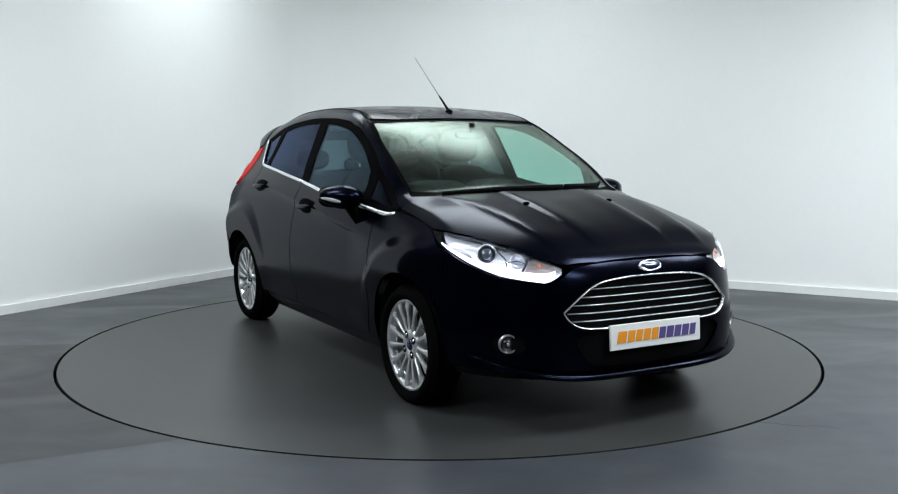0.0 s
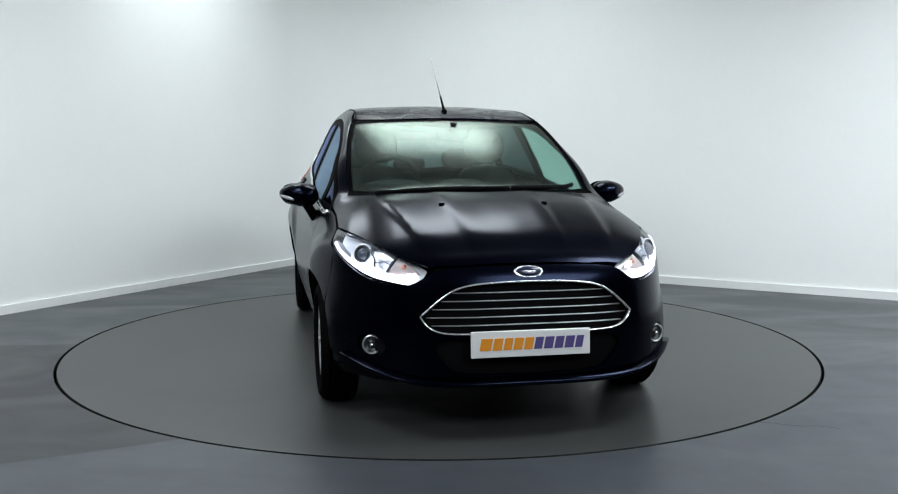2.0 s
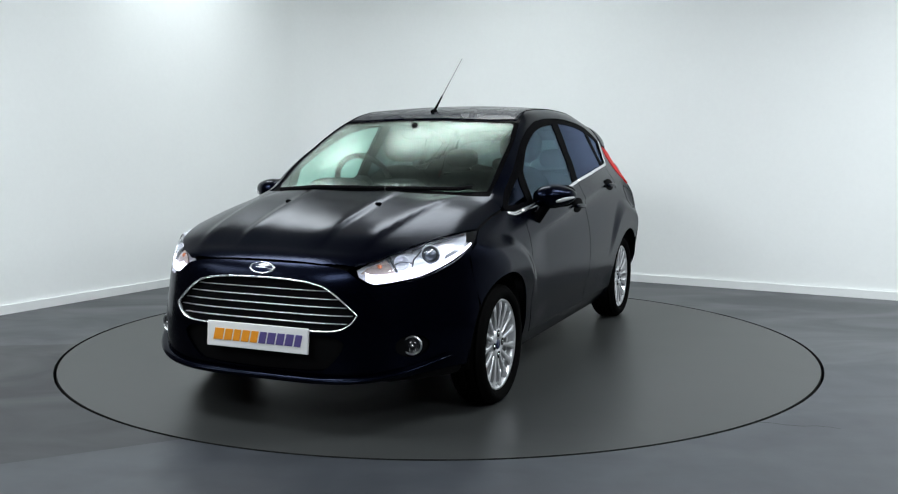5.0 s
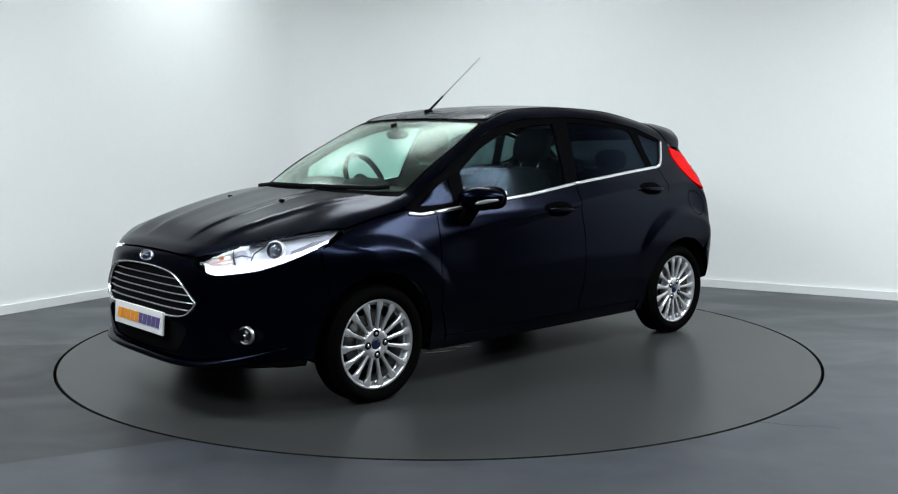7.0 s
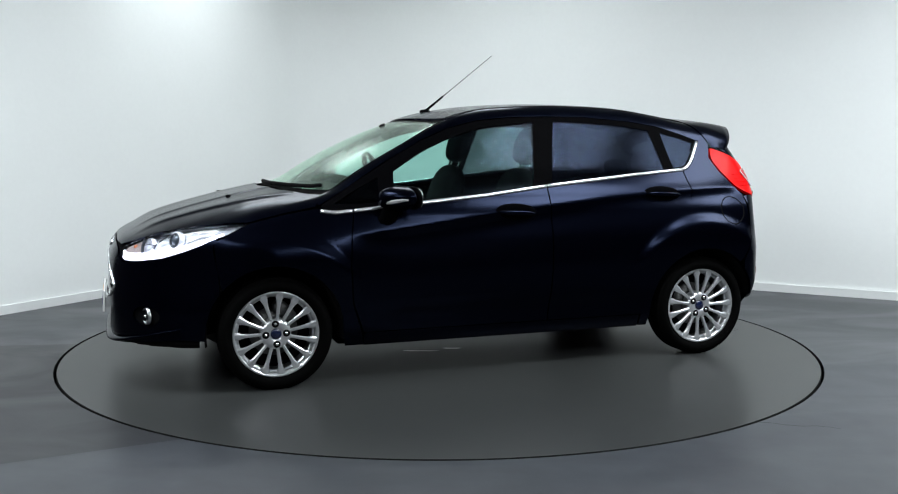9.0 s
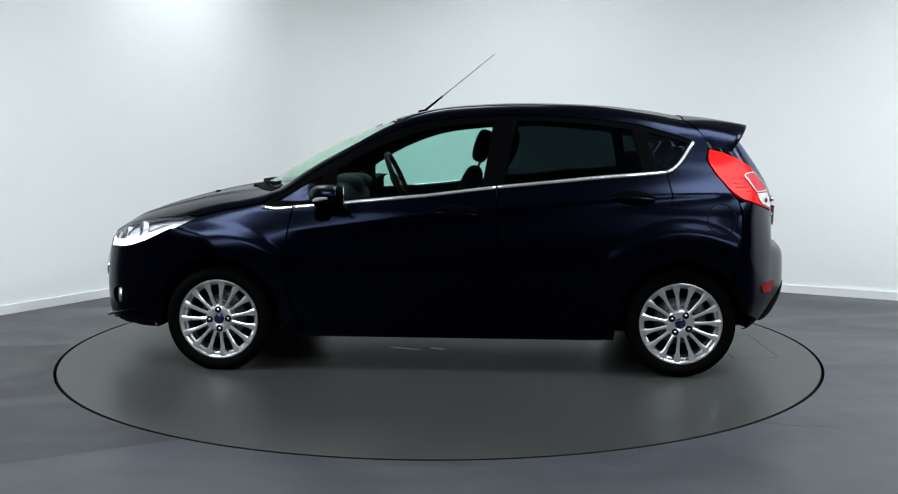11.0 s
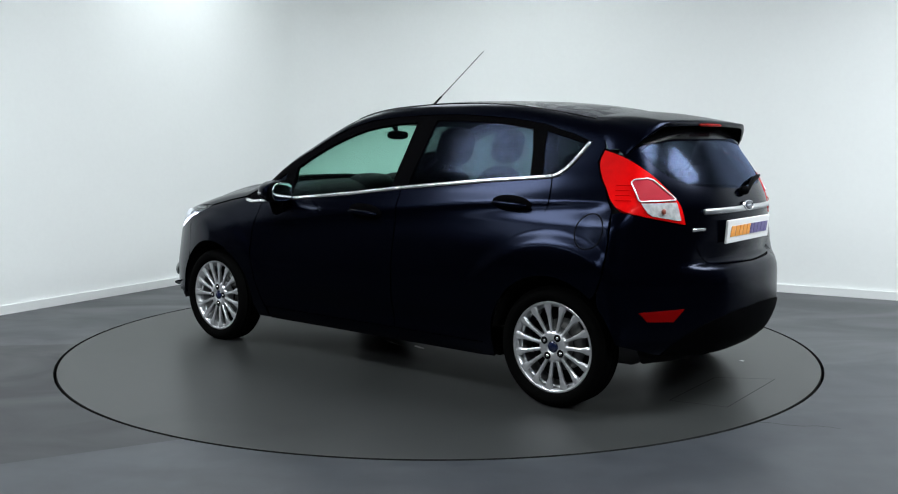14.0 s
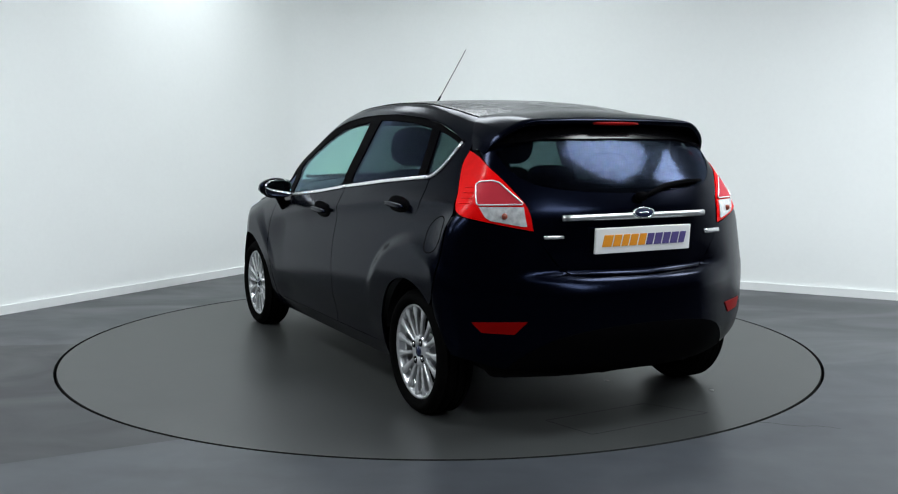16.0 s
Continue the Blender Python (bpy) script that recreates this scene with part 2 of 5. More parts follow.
# design curves of the car, in metres: x forward from mid-wheelbase, y left, z up
TOP = spline([(2.3, 0.45), (2.06, 0.66), (2.0, 0.735), (1.9, 0.787), (1.8, 0.838), (1.7, 0.873), (1.405, 0.952), (1.2, 0.997), (1.12, 1.018),
              (0.95, 1.12), (0.8, 1.203), (0.52, 1.325), (0.3, 1.396), (0.19, 1.423), (-0.05, 1.457), (-0.4, 1.472), (-0.8, 1.461), (-1.1, 1.433), (-1.3, 1.4), (-1.6, 1.35), (-2.1, 1.27)])
SIDE = spline([(0.1, 0.70), (0.15, 0.755), (0.2, 0.785), (0.3, 0.822), (0.45, 0.846), (0.6, 0.856), (0.72, 0.852), (0.86, 0.828), (0.95, 0.787),
               (1.01, 0.757), (1.1, 0.722), (1.2, 0.674), (1.3, 0.628), (1.36, 0.597), (1.5, 0.50)])
NOSE = spline([(0.1, 1.90), (0.16, 1.97), (0.22, 2.02), (0.3, 2.045), (0.45, 2.052), (0.6, 2.042), (0.7, 2.018), (0.735, 2.005), (0.8, 1.97), (1.0, 1.80)])
TAIL = spline([(0.1, -1.66), (0.2, -1.76), (0.3, -1.87), (0.45, -1.918), (0.6, -1.915), (0.665, -1.89), (0.7, -1.835), (0.8, -1.842),
               (0.93, -1.838), (1.02, -1.805), (1.2, -1.69), (1.33, -1.585), (1.5, -1.45)])
TAIL_CORNER = spline([(0.1, -1.66), (0.2, -1.76), (0.3, -1.84), (0.45, -1.885), (0.6, -1.885), (0.7, -1.873), (0.8, -1.858),
                      (0.93, -1.838), (1.02, -1.805), (1.2, -1.69), (1.33, -1.585), (1.5, -1.45)])
CREASE = spline([(1.3, 0.74), (0.9, 0.765), (0.62, 0.79), (-0.055, 0.872), (-1.0, 0.957), (-1.5, 0.977), (-1.9, 0.98)])
WB2, TYRE_R = 1.2445, 0.287


def body_f(x, y, z):
    """Implicit body surface: negative inside."""
    y = np.abs(y)
    ws = smooth(0.0, 0.6, x) * (1 - smooth(1.0, 1.3, x))
    xs = x + 0.15 * ws * (y / 0.6) ** 2
    bon = smooth(0.95, 1.3, x)
    rr = smooth(0.7, 1.3, -x)
    zt = TOP(xs) - (0.08 - 0.02 * bon + 0.1 * rr) * y * y - 0.24 * bon * y ** 4
    # two pressed ridges on each half of the bonnet
    for y0, slope, h in ((0.235, 0.06, 0.007), (0.50, 0.14, 0.008)):
        d = y - (y0 - slope * (x - 1.25))
        zt = zt + h * bon * np.where(d < 0, np.exp(-(d / 0.09) ** 2), np.exp(-(d / 0.025) ** 2)) * (1 - smooth(1.75, 1.95, x))
    top = (z - zt) * 0.92
    yw = SIDE(z)
    yw = yw - 0.11 * np.clip((x - 0.2) / 1.2, 0, 1.4) ** 1.5 * smooth(0.65, 0.95, z) * (1 - 0.6 * smooth(1.0, 1.2, z))
    yw = yw - 0.055 * np.clip((-x - 0.5) / 0.9, 0, 1.4) ** 1.5 * smooth(0.85, 1.15, z)
    yw = yw - 0.012 * smooth(-0.15, 0.5, x) * smooth(1.05, 1.25, z)
    # shoulder line pressed into the doors, rising to the rear
    crease = z - CREASE(x)
    below = (np.sqrt(crease ** 2 + 0.010 ** 2) - crease) / 2
    above = (np.sqrt(crease ** 2 + 0.010 ** 2) + crease) / 2
    press = below / 0.075
    yw = yw - 0.021 * press * np.exp(1 - press) * smooth(-1.62, -1.4, x) * (1 - smooth(0.55, 0.95, x))
    yw = yw + 0.004 * np.exp(-above / 0.03) * np.exp(-below / 0.05) * smooth(-1.62, -1.4, x) * (1 - smooth(0.55, 0.95, x))
    yw = yw - 0.012 * np.exp(-((z - 0.33) / 0.06) ** 2) * smooth(-1.0, -0.7, x) * (1 - smooth(0.5, 0.8, x))
    # each arch swells out in a clear shelf
    r = np.hypot(x - WB2, z - TYRE_R)
    yw = yw + 0.018 * (1 - smooth(0.45, 0.53, r)) * smooth(0.40, 0.66, z)
    r = np.hypot(x + WB2, z - TYRE_R)
    yw = yw + 0.021 * (1 - smooth(0.48, 0.56, r)) * smooth(0.45, 0.72, z)
    side = (y - yw) * 0.95
    front = x - (NOSE(z) - (1.33 - 0.20 * (1 - smooth(0.36, 0.66, z))) * y ** 4.28)
    k = smooth(0.3, 0.62, y)
    rear = (TAIL(z) * (1 - k) + TAIL_CORNER(z) * k + 0.22 * (y / 0.75) ** 2.4) - x
    f = smax(top, side, 0.05)
    f = smax(f, front * 0.9, 0.05)
    f = smax(f, rear * 0.9, 0.05)
    return smax(f, 0.16 - z, 0.03)


def solve(outside, inside, level=0.0):
    """Points where the body surface (or an offset of it) crosses the segments from outside to inside."""
    a, b = np.array(outside, float), np.array(inside, float)
    for _ in range(36):
        m = (a + b) / 2
        out = (body_f(m[:, 0], m[:, 1], m[:, 2]) > level)[:, None]
        a, b = np.where(out, m, a), np.where(out, b, m)
    return (a + b) / 2


def shell(level, nx=110, na=96):
    """The whole closed skin, by rays from a spine inside the body."""
    rows = []
    for i in range(nx):
        u = i / (nx - 1)
        if u < 0.2:
            t = math.pi / 2 * (1 - u / 0.2)
            c, dx = (-1.25, 0.62), -math.sin(t)
        elif u > 0.8:
            t = math.pi / 2 * (u - 0.8) / 0.2
            c, dx = (1.45, 0.52), math.sin(t)
        else:
            s = (u - 0.2) / 0.6
            c, dx, t = (-1.25 + 2.7 * s, 0.62 - 0.1 * s), 0.0, 0.0
        for j in range(na):
            a = 2 * math.pi * j / na
            d = (dx, math.cos(t) * math.cos(a), math.cos(t) * math.sin(a))
            rows.append(((c[0], 0, c[1]), d))
    o = np.array([r[0] for r in rows])
    d = np.array([r[1] for r in rows])
    return solve(o + d * 1.6, o, level).reshape(nx, na, 3)


from mathutils import geometry


def normals(P):
    e = 2e-4
    x, y, z = P[:, 0], P[:, 1], P[:, 2]
    g = np.stack([body_f(x + e, y, z) - body_f(x - e, y, z), body_f(x, y + e, z) - body_f(x, y - e, z), body_f(x, y, z + e) - body_f(x, y, z - e)], 1)
    return g / np.maximum(np.linalg.norm(g, axis=1), 1e-9)[:, None]


def lift(uv, way, level=0.0):
    """Lay 2D points onto the body: way is the direction from which they are seen."""
    u, v = np.asarray(uv, float).T
    o = np.zeros_like(u)
    if way == "side":
        a, b = (u, o + 1.15, v), (u, o + 0.2, v)
    elif way == "top":
        a, b = (u, v, o + 1.75), (u, v, o + 0.5)
    elif way == "front":
        a, b = (o + 2.3, u, v), (o + 1.0, u, v)
    elif way == "rear":
        a, b = (o - 2.2, u, v), (o - 1.0, u, v)
    elif way == "rail":
        a, b = (u, o + 1.2, 1.2 + v), (u, o + 0.2, 0.2 + v)
    elif way == "nose":
        c, s = np.cos(u / 0.75), np.sin(u / 0.75)
        a, b = (1.2 + 1.2 * c, 1.2 * s, v), (1.2 + 0.15 * c, 0.15 * s, v)
    else:
        c, s = np.cos(u / 0.75), np.sin(u / 0.75)
        a, b = (-1.15 - 1.2 * c, 1.2 * s, v), (-1.15 - 0.15 * c, 0.15 * s, v)
    return solve(np.stack(a, 1), np.stack(b, 1), level)


def bearing(pts, way):
    """Points (x, y, z) near a corner of the car as (arc, z)."""
    if way == "nose":
        return [(0.75 * math.atan2(y, x - 1.2), z) for x, y, z in pts]
    return [(0.75 * math.atan2(y, -1.15 - x), z) for x, y, z in pts]


def soften(pts, rounds=2, closed=True, keep=48):
    """Round the gentle bends of an outline; sharp corners stay."""
    P = [Vector(p) for p in pts]
    for _ in range(rounds):
        out, n = [], len(P)
        for i in range(n):
            if not closed and i in (0, n - 1):
                out.append(P[i])
                continue
            a, b, c = P[i - 1], P[i], P[(i + 1) % n]
            u, w = b - a, c - b
            if u.length < 1e-6 or w.length < 1e-6 or math.degrees(u.angle(w)) > keep:
                out.append(b)
            else:
                out += [b.lerp(a, 0.25), b.lerp(c, 0.25)]
        P = out
    return [tuple(p) for p in P]


def resample(pts, step, closed=True):
    P = np.array(pts, float)
    out = []
    n = len(P) if closed else len(P) - 1
    for i in range(n):
        a, b = P[i], P[(i + 1) % len(P)]
        k = max(1, int(math.ceil(np.linalg.norm(b - a) / step)))
        out += [a + (b - a) * j / k for j in range(k)]
    if not closed:
        out.append(P[-1])
    return np.array(out)


def within(pts, poly):
    x, y = pts[:, 0], pts[:, 1]
    inside = np.zeros(len(pts), bool)
    for (x0, y0), (x1, y1) in zip(poly, np.roll(poly, -1, 0)):
        if y0 != y1:
            inside ^= ((y0 > y) != (y1 > y)) & (x < (x1 - x0) * (y - y0) / (y1 - y0) + x0)
    return inside


def fill(outline, holes, grid):
    loops = [resample(o, grid * 0.6) for o in [outline, *holes]]
    edge = np.concatenate(loops)
    lo, hi = edge.min(0), edge.max(0)
    gx, gy = np.meshgrid(np.arange(lo[0], hi[0], grid), np.arange(lo[1], hi[1], grid))
    gx = gx + (np.arange(gx.shape[0]) % 2)[:, None] * grid / 2
    G = np.stack([gx.ravel(), gy.ravel()], 1)
    ok = within(G, loops[0])
    for h in loops[1:]:
        ok &= ~within(G, h)
    G = G[ok]
    if len(G):
        near = np.concatenate([np.hypot(q[:, None, 0] - edge[None, :, 0], q[:, None, 1] - edge[None, :, 1]).min(1) for q in np.array_split(G, 1 + len(G) // 1500)])
        G = G[near > grid * 0.45]
    V = np.concatenate([edge, G]) if len(G) else edge
    E, k = [], 0
    for l in loops:
        E += [(k + i, k + (i + 1) % len(l)) for i in range(len(l))]
        k += len(l)
    v, _, faces, *_ = geometry.delaunay_2d_cdt([Vector(p) for p in V], E, [], 0, 1e-6)
    v = np.array([tuple(p) for p in v])
    F = np.array([f[:3] for f in faces if len(f) == 3])
    c = v[F].mean(1)
    keep = within(c, loops[0])
    for h in loops[1:]:
        keep &= ~within(c, h)
    return v, F[keep]


def mesh_ob(name, V, F, material, parent, N=None, label=""):
    me = bpy.data.meshes.new(name)
    me.from_pydata([tuple(p) for p in V], [], [tuple(int(i) for i in f) for f in F])
    me.polygons.foreach_set("use_smooth", [True] * len(me.polygons))
    if N is not None:
        me.normals_split_custom_set_from_vertices([tuple(n) for n in N])
    me.materials.append(material)
    ob = new(name, me)
    ob.parent = parent
    return tagged(ob, label) if label else ob


def panel(name, outline, way, material, parent, level=0.0, thick=0.012, grid=0.035, holes=(), flip=1, label="", bow=None):
    """A sheet of the body with real thickness, cut to an outline and laid on the body surface. flip -1: its mirror twin."""
    uv, F = fill(outline, holes, grid)
    P = lift(uv, way, level)
    N = normals(P)
    if bow:
        P = P + N * bow(P)[:, None]
    t = P[F]
    wrong = np.einsum("ij,ij->i", np.cross(t[:, 1] - t[:, 0], t[:, 2] - t[:, 0]), N[F[:, 0]]) < 0
    F[wrong] = F[wrong][:, ::-1]
    cnt = {}
    for a, b, c in F:
        for e in ((a, b), (b, c), (c, a)):
            cnt[e] = 1
    rim = [e for e in cnt if (e[1], e[0]) not in cnt]
    n = len(P)
    # front, back and the rim between them; the rim turns over in a small radius
    B = P - N * thick
    ids = sorted({i for e in rim for i in e})
    pos = {v: i for i, v in enumerate(ids)}
    m = len(ids)
    Vx = np.concatenate([P, B, P[ids], B[ids]])
    out = np.zeros((m, 3))
    for a, b in rim:
        o = np.cross(P[b] - P[a], N[a])
        o /= max(np.linalg.norm(o), 1e-9)
        out[pos[a]] += o
        out[pos[b]] += o
    out /= np.maximum(np.linalg.norm(out, axis=1), 1e-9)[:, None]
    Nx = np.concatenate([N, -N, out, out])
    Fx = [tuple(f) for f in F] + [tuple(n + i for i in f[::-1]) for f in F]
    for a, b in rim:
        i, j = pos[a], pos[b]
        Fx.append((2 * n + j, 2 * n + i, 2 * n + m + i, 2 * n + m + j))
    if flip < 0:
        Vx, Nx = Vx * (1, -1, 1), Nx * (1, -1, 1)
        Fx = [f[::-1] for f in Fx]
    return mesh_ob(name, Vx, Fx, material, parent, Nx, label)


def sweep(name, P, N, wide, high, material, parent, label="", closed=False, taper=False):
    """A rounded strip along 3D points; N: the way its face looks."""
    P, N = np.array(P, float), np.array(N, float)
    n = len(P)
    prof = [(math.cos(a), math.sin(a)) for a in np.linspace(0, 2 * math.pi, 8, endpoint=False)]
    V, F = [], []
    for i in range(n):
        a, b = (P[(i - 1) % n], P[(i + 1) % n]) if closed else (P[max(i - 1, 0)], P[min(i + 1, n - 1)])
        t = (b - a) / np.linalg.norm(b - a)
        s = np.cross(N[i], t)
        s /= np.linalg.norm(s)
        k = 1.0 if not taper else max(0.15, math.sin(math.pi * (i + 0.5) / n) ** 0.4)
        for c, d in prof:
            V.append(P[i] + s * c * wide / 2 * k + N[i] * d * high / 2)
    m = len(prof)
    for i in range(n if closed else n - 1):
        for j in range(m):
            F.append((i * m + j, i * m + (j + 1) % m, ((i + 1) % n) * m + (j + 1) % m, ((i + 1) % n) * m + j))
    if not closed:
        F += [tuple(range(m))[::-1], tuple((n - 1) * m + j for j in range(m))]
    return mesh_ob(name, V, F, material, parent, None, label)


def strip_on(name, pts, way, wide, high, material, parent, level=0.003, flip=1, label="", closed=False, step=0.03, taper=False):
    uv = resample(pts, step, closed)
    P = lift(uv, way, level)
    N = normals(P)
    if flip < 0:
        P, N = P * (1, -1, 1), N * (1, -1, 1)
    return sweep(name, P, N, wide, high, material, parent, label, closed, taper)


def lathe(profile, seg=64, axis="y"):
    """bmesh turned from (radius, along) pairs."""
    bm = bmesh.new()
    rings = []
    for r, h in profile:
        rings.append([bm.verts.new((r * math.cos(2 * math.pi * i / seg), h, r * math.sin(2 * math.pi * i / seg))) for i in range(seg)])
    for a, b in zip(rings, rings[1:]):
        for i in range(seg):
            bm.faces.new((a[i], a[(i + 1) % seg], b[(i + 1) % seg], b[i]))
    bmesh.ops.remove_doubles(bm, verts=bm.verts[:], dist=1e-6)
    bmesh.ops.recalc_face_normals(bm, faces=bm.faces[:])
    for f in bm.faces:
        f.smooth = True
    return bm


def blob(sx, sy, sz, at=(0, 0, 0), power=2.6, seg=28, m=None):
    """Rounded block: a superellipsoid."""
    bm = bmesh.new()
    bmesh.ops.create_uvsphere(bm, u_segments=seg, v_segments=seg // 2, radius=1)
    for v in bm.verts:
        c = v.co
        k = (abs(c.x) ** power + abs(c.y) ** power + abs(c.z) ** power) ** (-1 / power)
        c = Vector((c.x * k * sx, c.y * k * sy, c.z * k * sz))
        v.co = (m @ c if m else c) + Vector(at)
    for f in bm.faces:
        f.smooth = True
    return bm


# ---- car materials ----
def glass(name, tint, shine=0.02, rough=0.03, gloss=(1, 1, 1)):
    m = bpy.data.materials.new(name)
    m.use_nodes = True
    nt = m.node_tree
    nt.nodes.clear()
    out = nt.nodes.new("ShaderNodeOutputMaterial")
    mix = nt.nodes.new("ShaderNodeMixShader")
    lw = nt.nodes.new("ShaderNodeLayerWeight")
    lw.inputs["Blend"].default_value = 0.5
    pw = nt.nodes.new("ShaderNodeMath")
    pw.operation, pw.inputs[1].default_value = "POWER", 5.0
    fr = nt.nodes.new("ShaderNodeMath")
    fr.operation = "MULTIPLY_ADD"
    fr.inputs[1].default_value, fr.inputs[2].default_value = 0.62, shine
    nt.links.new(lw.outputs["Facing"], pw.inputs[0])
    nt.links.new(pw.outputs[0], fr.inputs[0])
    tr = nt.nodes.new("ShaderNodeBsdfTransparent")
    tr.inputs["Color"].default_value = (*tint, 1)
    gl = nt.nodes.new("ShaderNodeBsdfGlossy")
    gl.inputs["Roughness"].default_value = rough
    gl.inputs["Color"].default_value = (*gloss, 1)
    nt.links.new(fr.outputs[0], mix.inputs[0])
    nt.links.new(tr.outputs[0], mix.inputs[1])
    nt.links.new(gl.outputs[0], mix.inputs[2])
    nt.links.new(mix.outputs[0], out.inputs[0])
    return m


GLASS = glass("green_tinted_glass", (0.78, 0.92, 0.89), 0.004, 0.12, (0.6, 0.75, 1.0))
SCREENG = glass("hazy_windscreen_glass", (0.80, 0.94, 0.88), 0.030, 0.27, (0.93, 1.0, 0.93))
PRIVACY = glass("dark_privacy_glass", (0.29, 0.34, 0.35), 0.0045, 0.15, (0.5, 0.62, 1.0))
CORNERG = glass("black_corner_glass", (0.15, 0.16, 0.16), 0.01, 0.10, (0.5, 0.62, 1.0))
TAILG = glass("dark_rear_glass", (0.30, 0.345, 0.36), 0.012, 0.14, (0.5, 0.62, 1.0))
CLEAR = glass("clear_lamp_lens", (0.97, 0.98, 1.0))
BLACK = mat("black_trim_plastic", (0.0018, 0.0018, 0.0022), 0.45, bump=0.05, scale=300, spec=0.004)
GLOSSB = mat("gloss_black_trim", (0.002, 0.002, 0.0025), 0.15, spec=0.15)
SHELLM = mat("dark_underbody", (0.0025, 0.0025, 0.003), 0.9, spec=0.1)
CHROME = mat("bright_chrome", (0.86, 0.87, 0.88), 0.22, 0.85)
SATIN = mat("satin_silver_trim", (0.62, 0.63, 0.64), 0.35, 1.0)
ALLOY = mat("silver_alloy_paint", (0.68, 0.69, 0.71), 0.28, 0.75, 0.3, vary=0.04, scale=60)
STEEL = mat("brake_steel", (0.12, 0.12, 0.12), 0.5, 0.8)
REDL = mat("red_lamp_lens", (0.64, 0.0015, 0.002), 0.38, 0.0, 0.06, spec=0.04, vary=0.16, scale=26)
PINKL = mat("pale_red_lamp_lens", (0.42, 0.03, 0.045), 0.4, 0.0, 0.0, spec=0.06)
REDD = mat("dark_red_reflector", (0.17, 0.001, 0.001), 0.4, 0.0, 0.0, spec=0.04)
WHITEL = mat("clear_lamp_plastic", (0.75, 0.76, 0.77), 0.12, 0.3, 1.0)
INDL = mat("grey_indicator_plastic", (0.42, 0.42, 0.43), 0.22, 0.3, 0.4)
RIBM = mat("deep_red_rib", (0.56, 0.001, 0.001), 0.45, spec=0.03)
BULB = mat("brown_bulb", (0.22, 0.05, 0.03), 0.3)
REVL = mat("grey_clear_plastic", (0.62, 0.63, 0.64), 0.15, 0.3, 0.8, vary=0.5, scale=45)
AMBER = mat("amber_bulb", (0.55, 0.17, 0.08), 0.2, 0.0, 1.0)
GLOW = mat("lit_daytime_lamp", (0.84, 0.86, 1.0), 0.4, emit=3.5)
PROJ = mat("grey_projector_glass", (0.10, 0.12, 0.15), 0.08, 0.3, 1.0)
FOGM = mat("dim_lamp_glass", (0.012, 0.012, 0.014), 0.15, 0.0, 0.3)
REFLECT = mat("lamp_reflector", (0.82, 0.84, 0.90), 0.28, 0.3)
ROD = mat("grey_antenna_rod", (0.20, 0.20, 0.21), 0.35, 0.4)
WEDGE = mat("grey_translucent_plastic", (0.30, 0.31, 0.34), 0.3, 0.2, 0.4)
WARML = mat("warm_grey_lamp_chamber", (0.40, 0.33, 0.31), 0.3, 0.3, 0.4, vary=0.3, scale=60)
DIVM = mat("dark_lamp_trim", (0.045, 0.05, 0.06), 0.3, 0.3)
PLATEM = mat("white_plate_plastic", (0.80, 0.80, 0.80), 0.25, coat=0.4)
ORANGE = mat("orange_print", (0.80, 0.30, 0.02), 0.4)
PURPLE = mat("purple_print", (0.09, 0.07, 0.22), 0.4)
BLUEB = mat("blue_badge_enamel", (0.005, 0.010, 0.040), 0.2, coat=0.5)
CLOTH = mat("dark_seat_cloth", (0.005, 0.0053, 0.006), 0.9, vary=0.15, scale=60, spec=0.1)
DASH = mat("dark_dashboard_plastic", (0.007, 0.007, 0.0078), 0.65, bump=0.2, scale=150, spec=0.08)
MIRRORG = mat("mirror_glass", (0.9, 0.92, 0.92), 0.02, 1.0)



def mottle(m):
    """Blotches: the clear coat is dull and the base colour paler in patches."""
    nt = m.node_tree
    b = nt.nodes["Principled BSDF"]
    tc = nt.nodes.new("ShaderNodeTexCoord")
    n = nt.nodes.new("ShaderNodeTexNoise")
    n.inputs["Scale"].default_value, n.inputs["Detail"].default_value, n.inputs["Distortion"].default_value = 7.0, 7.0, 1.2
    r = nt.nodes.new("ShaderNodeMapRange")
    r.inputs["From Min"].default_value, r.inputs["From Max"].default_value = 0.47, 0.53
    r.inputs["To Min"].default_value, r.inputs["To Max"].default_value = 0.06, 0.45
    nt.links.new(tc.outputs["Object"], n.inputs["Vector"])
    nt.links.new(n.outputs[0], r.inputs["Value"])
    nt.links.new(r.outputs[0], b.inputs["Coat Roughness"])
    mr = nt.nodes.new("ShaderNodeMapRange")
    mr.inputs["From Min"].default_value, mr.inputs["From Max"].default_value = 0.47, 0.56
    mr.inputs["To Min"].default_value, mr.inputs["To Max"].default_value = 0.0, 0.008
    nt.links.new(n.outputs[0], mr.inputs["Value"])
    cb = nt.nodes.new("ShaderNodeCombineXYZ")
    for i in range(3):
        nt.links.new(mr.outputs[0], cb.inputs[i])
    add = nt.nodes.new("ShaderNodeVectorMath")
    add.inputs[1].default_value = (0.0025, 0.003, 0.009)
    nt.links.new(cb.outputs[0], add.inputs[0])
    nt.links.new(add.outputs[0], b.inputs["Base Color"])
    return m


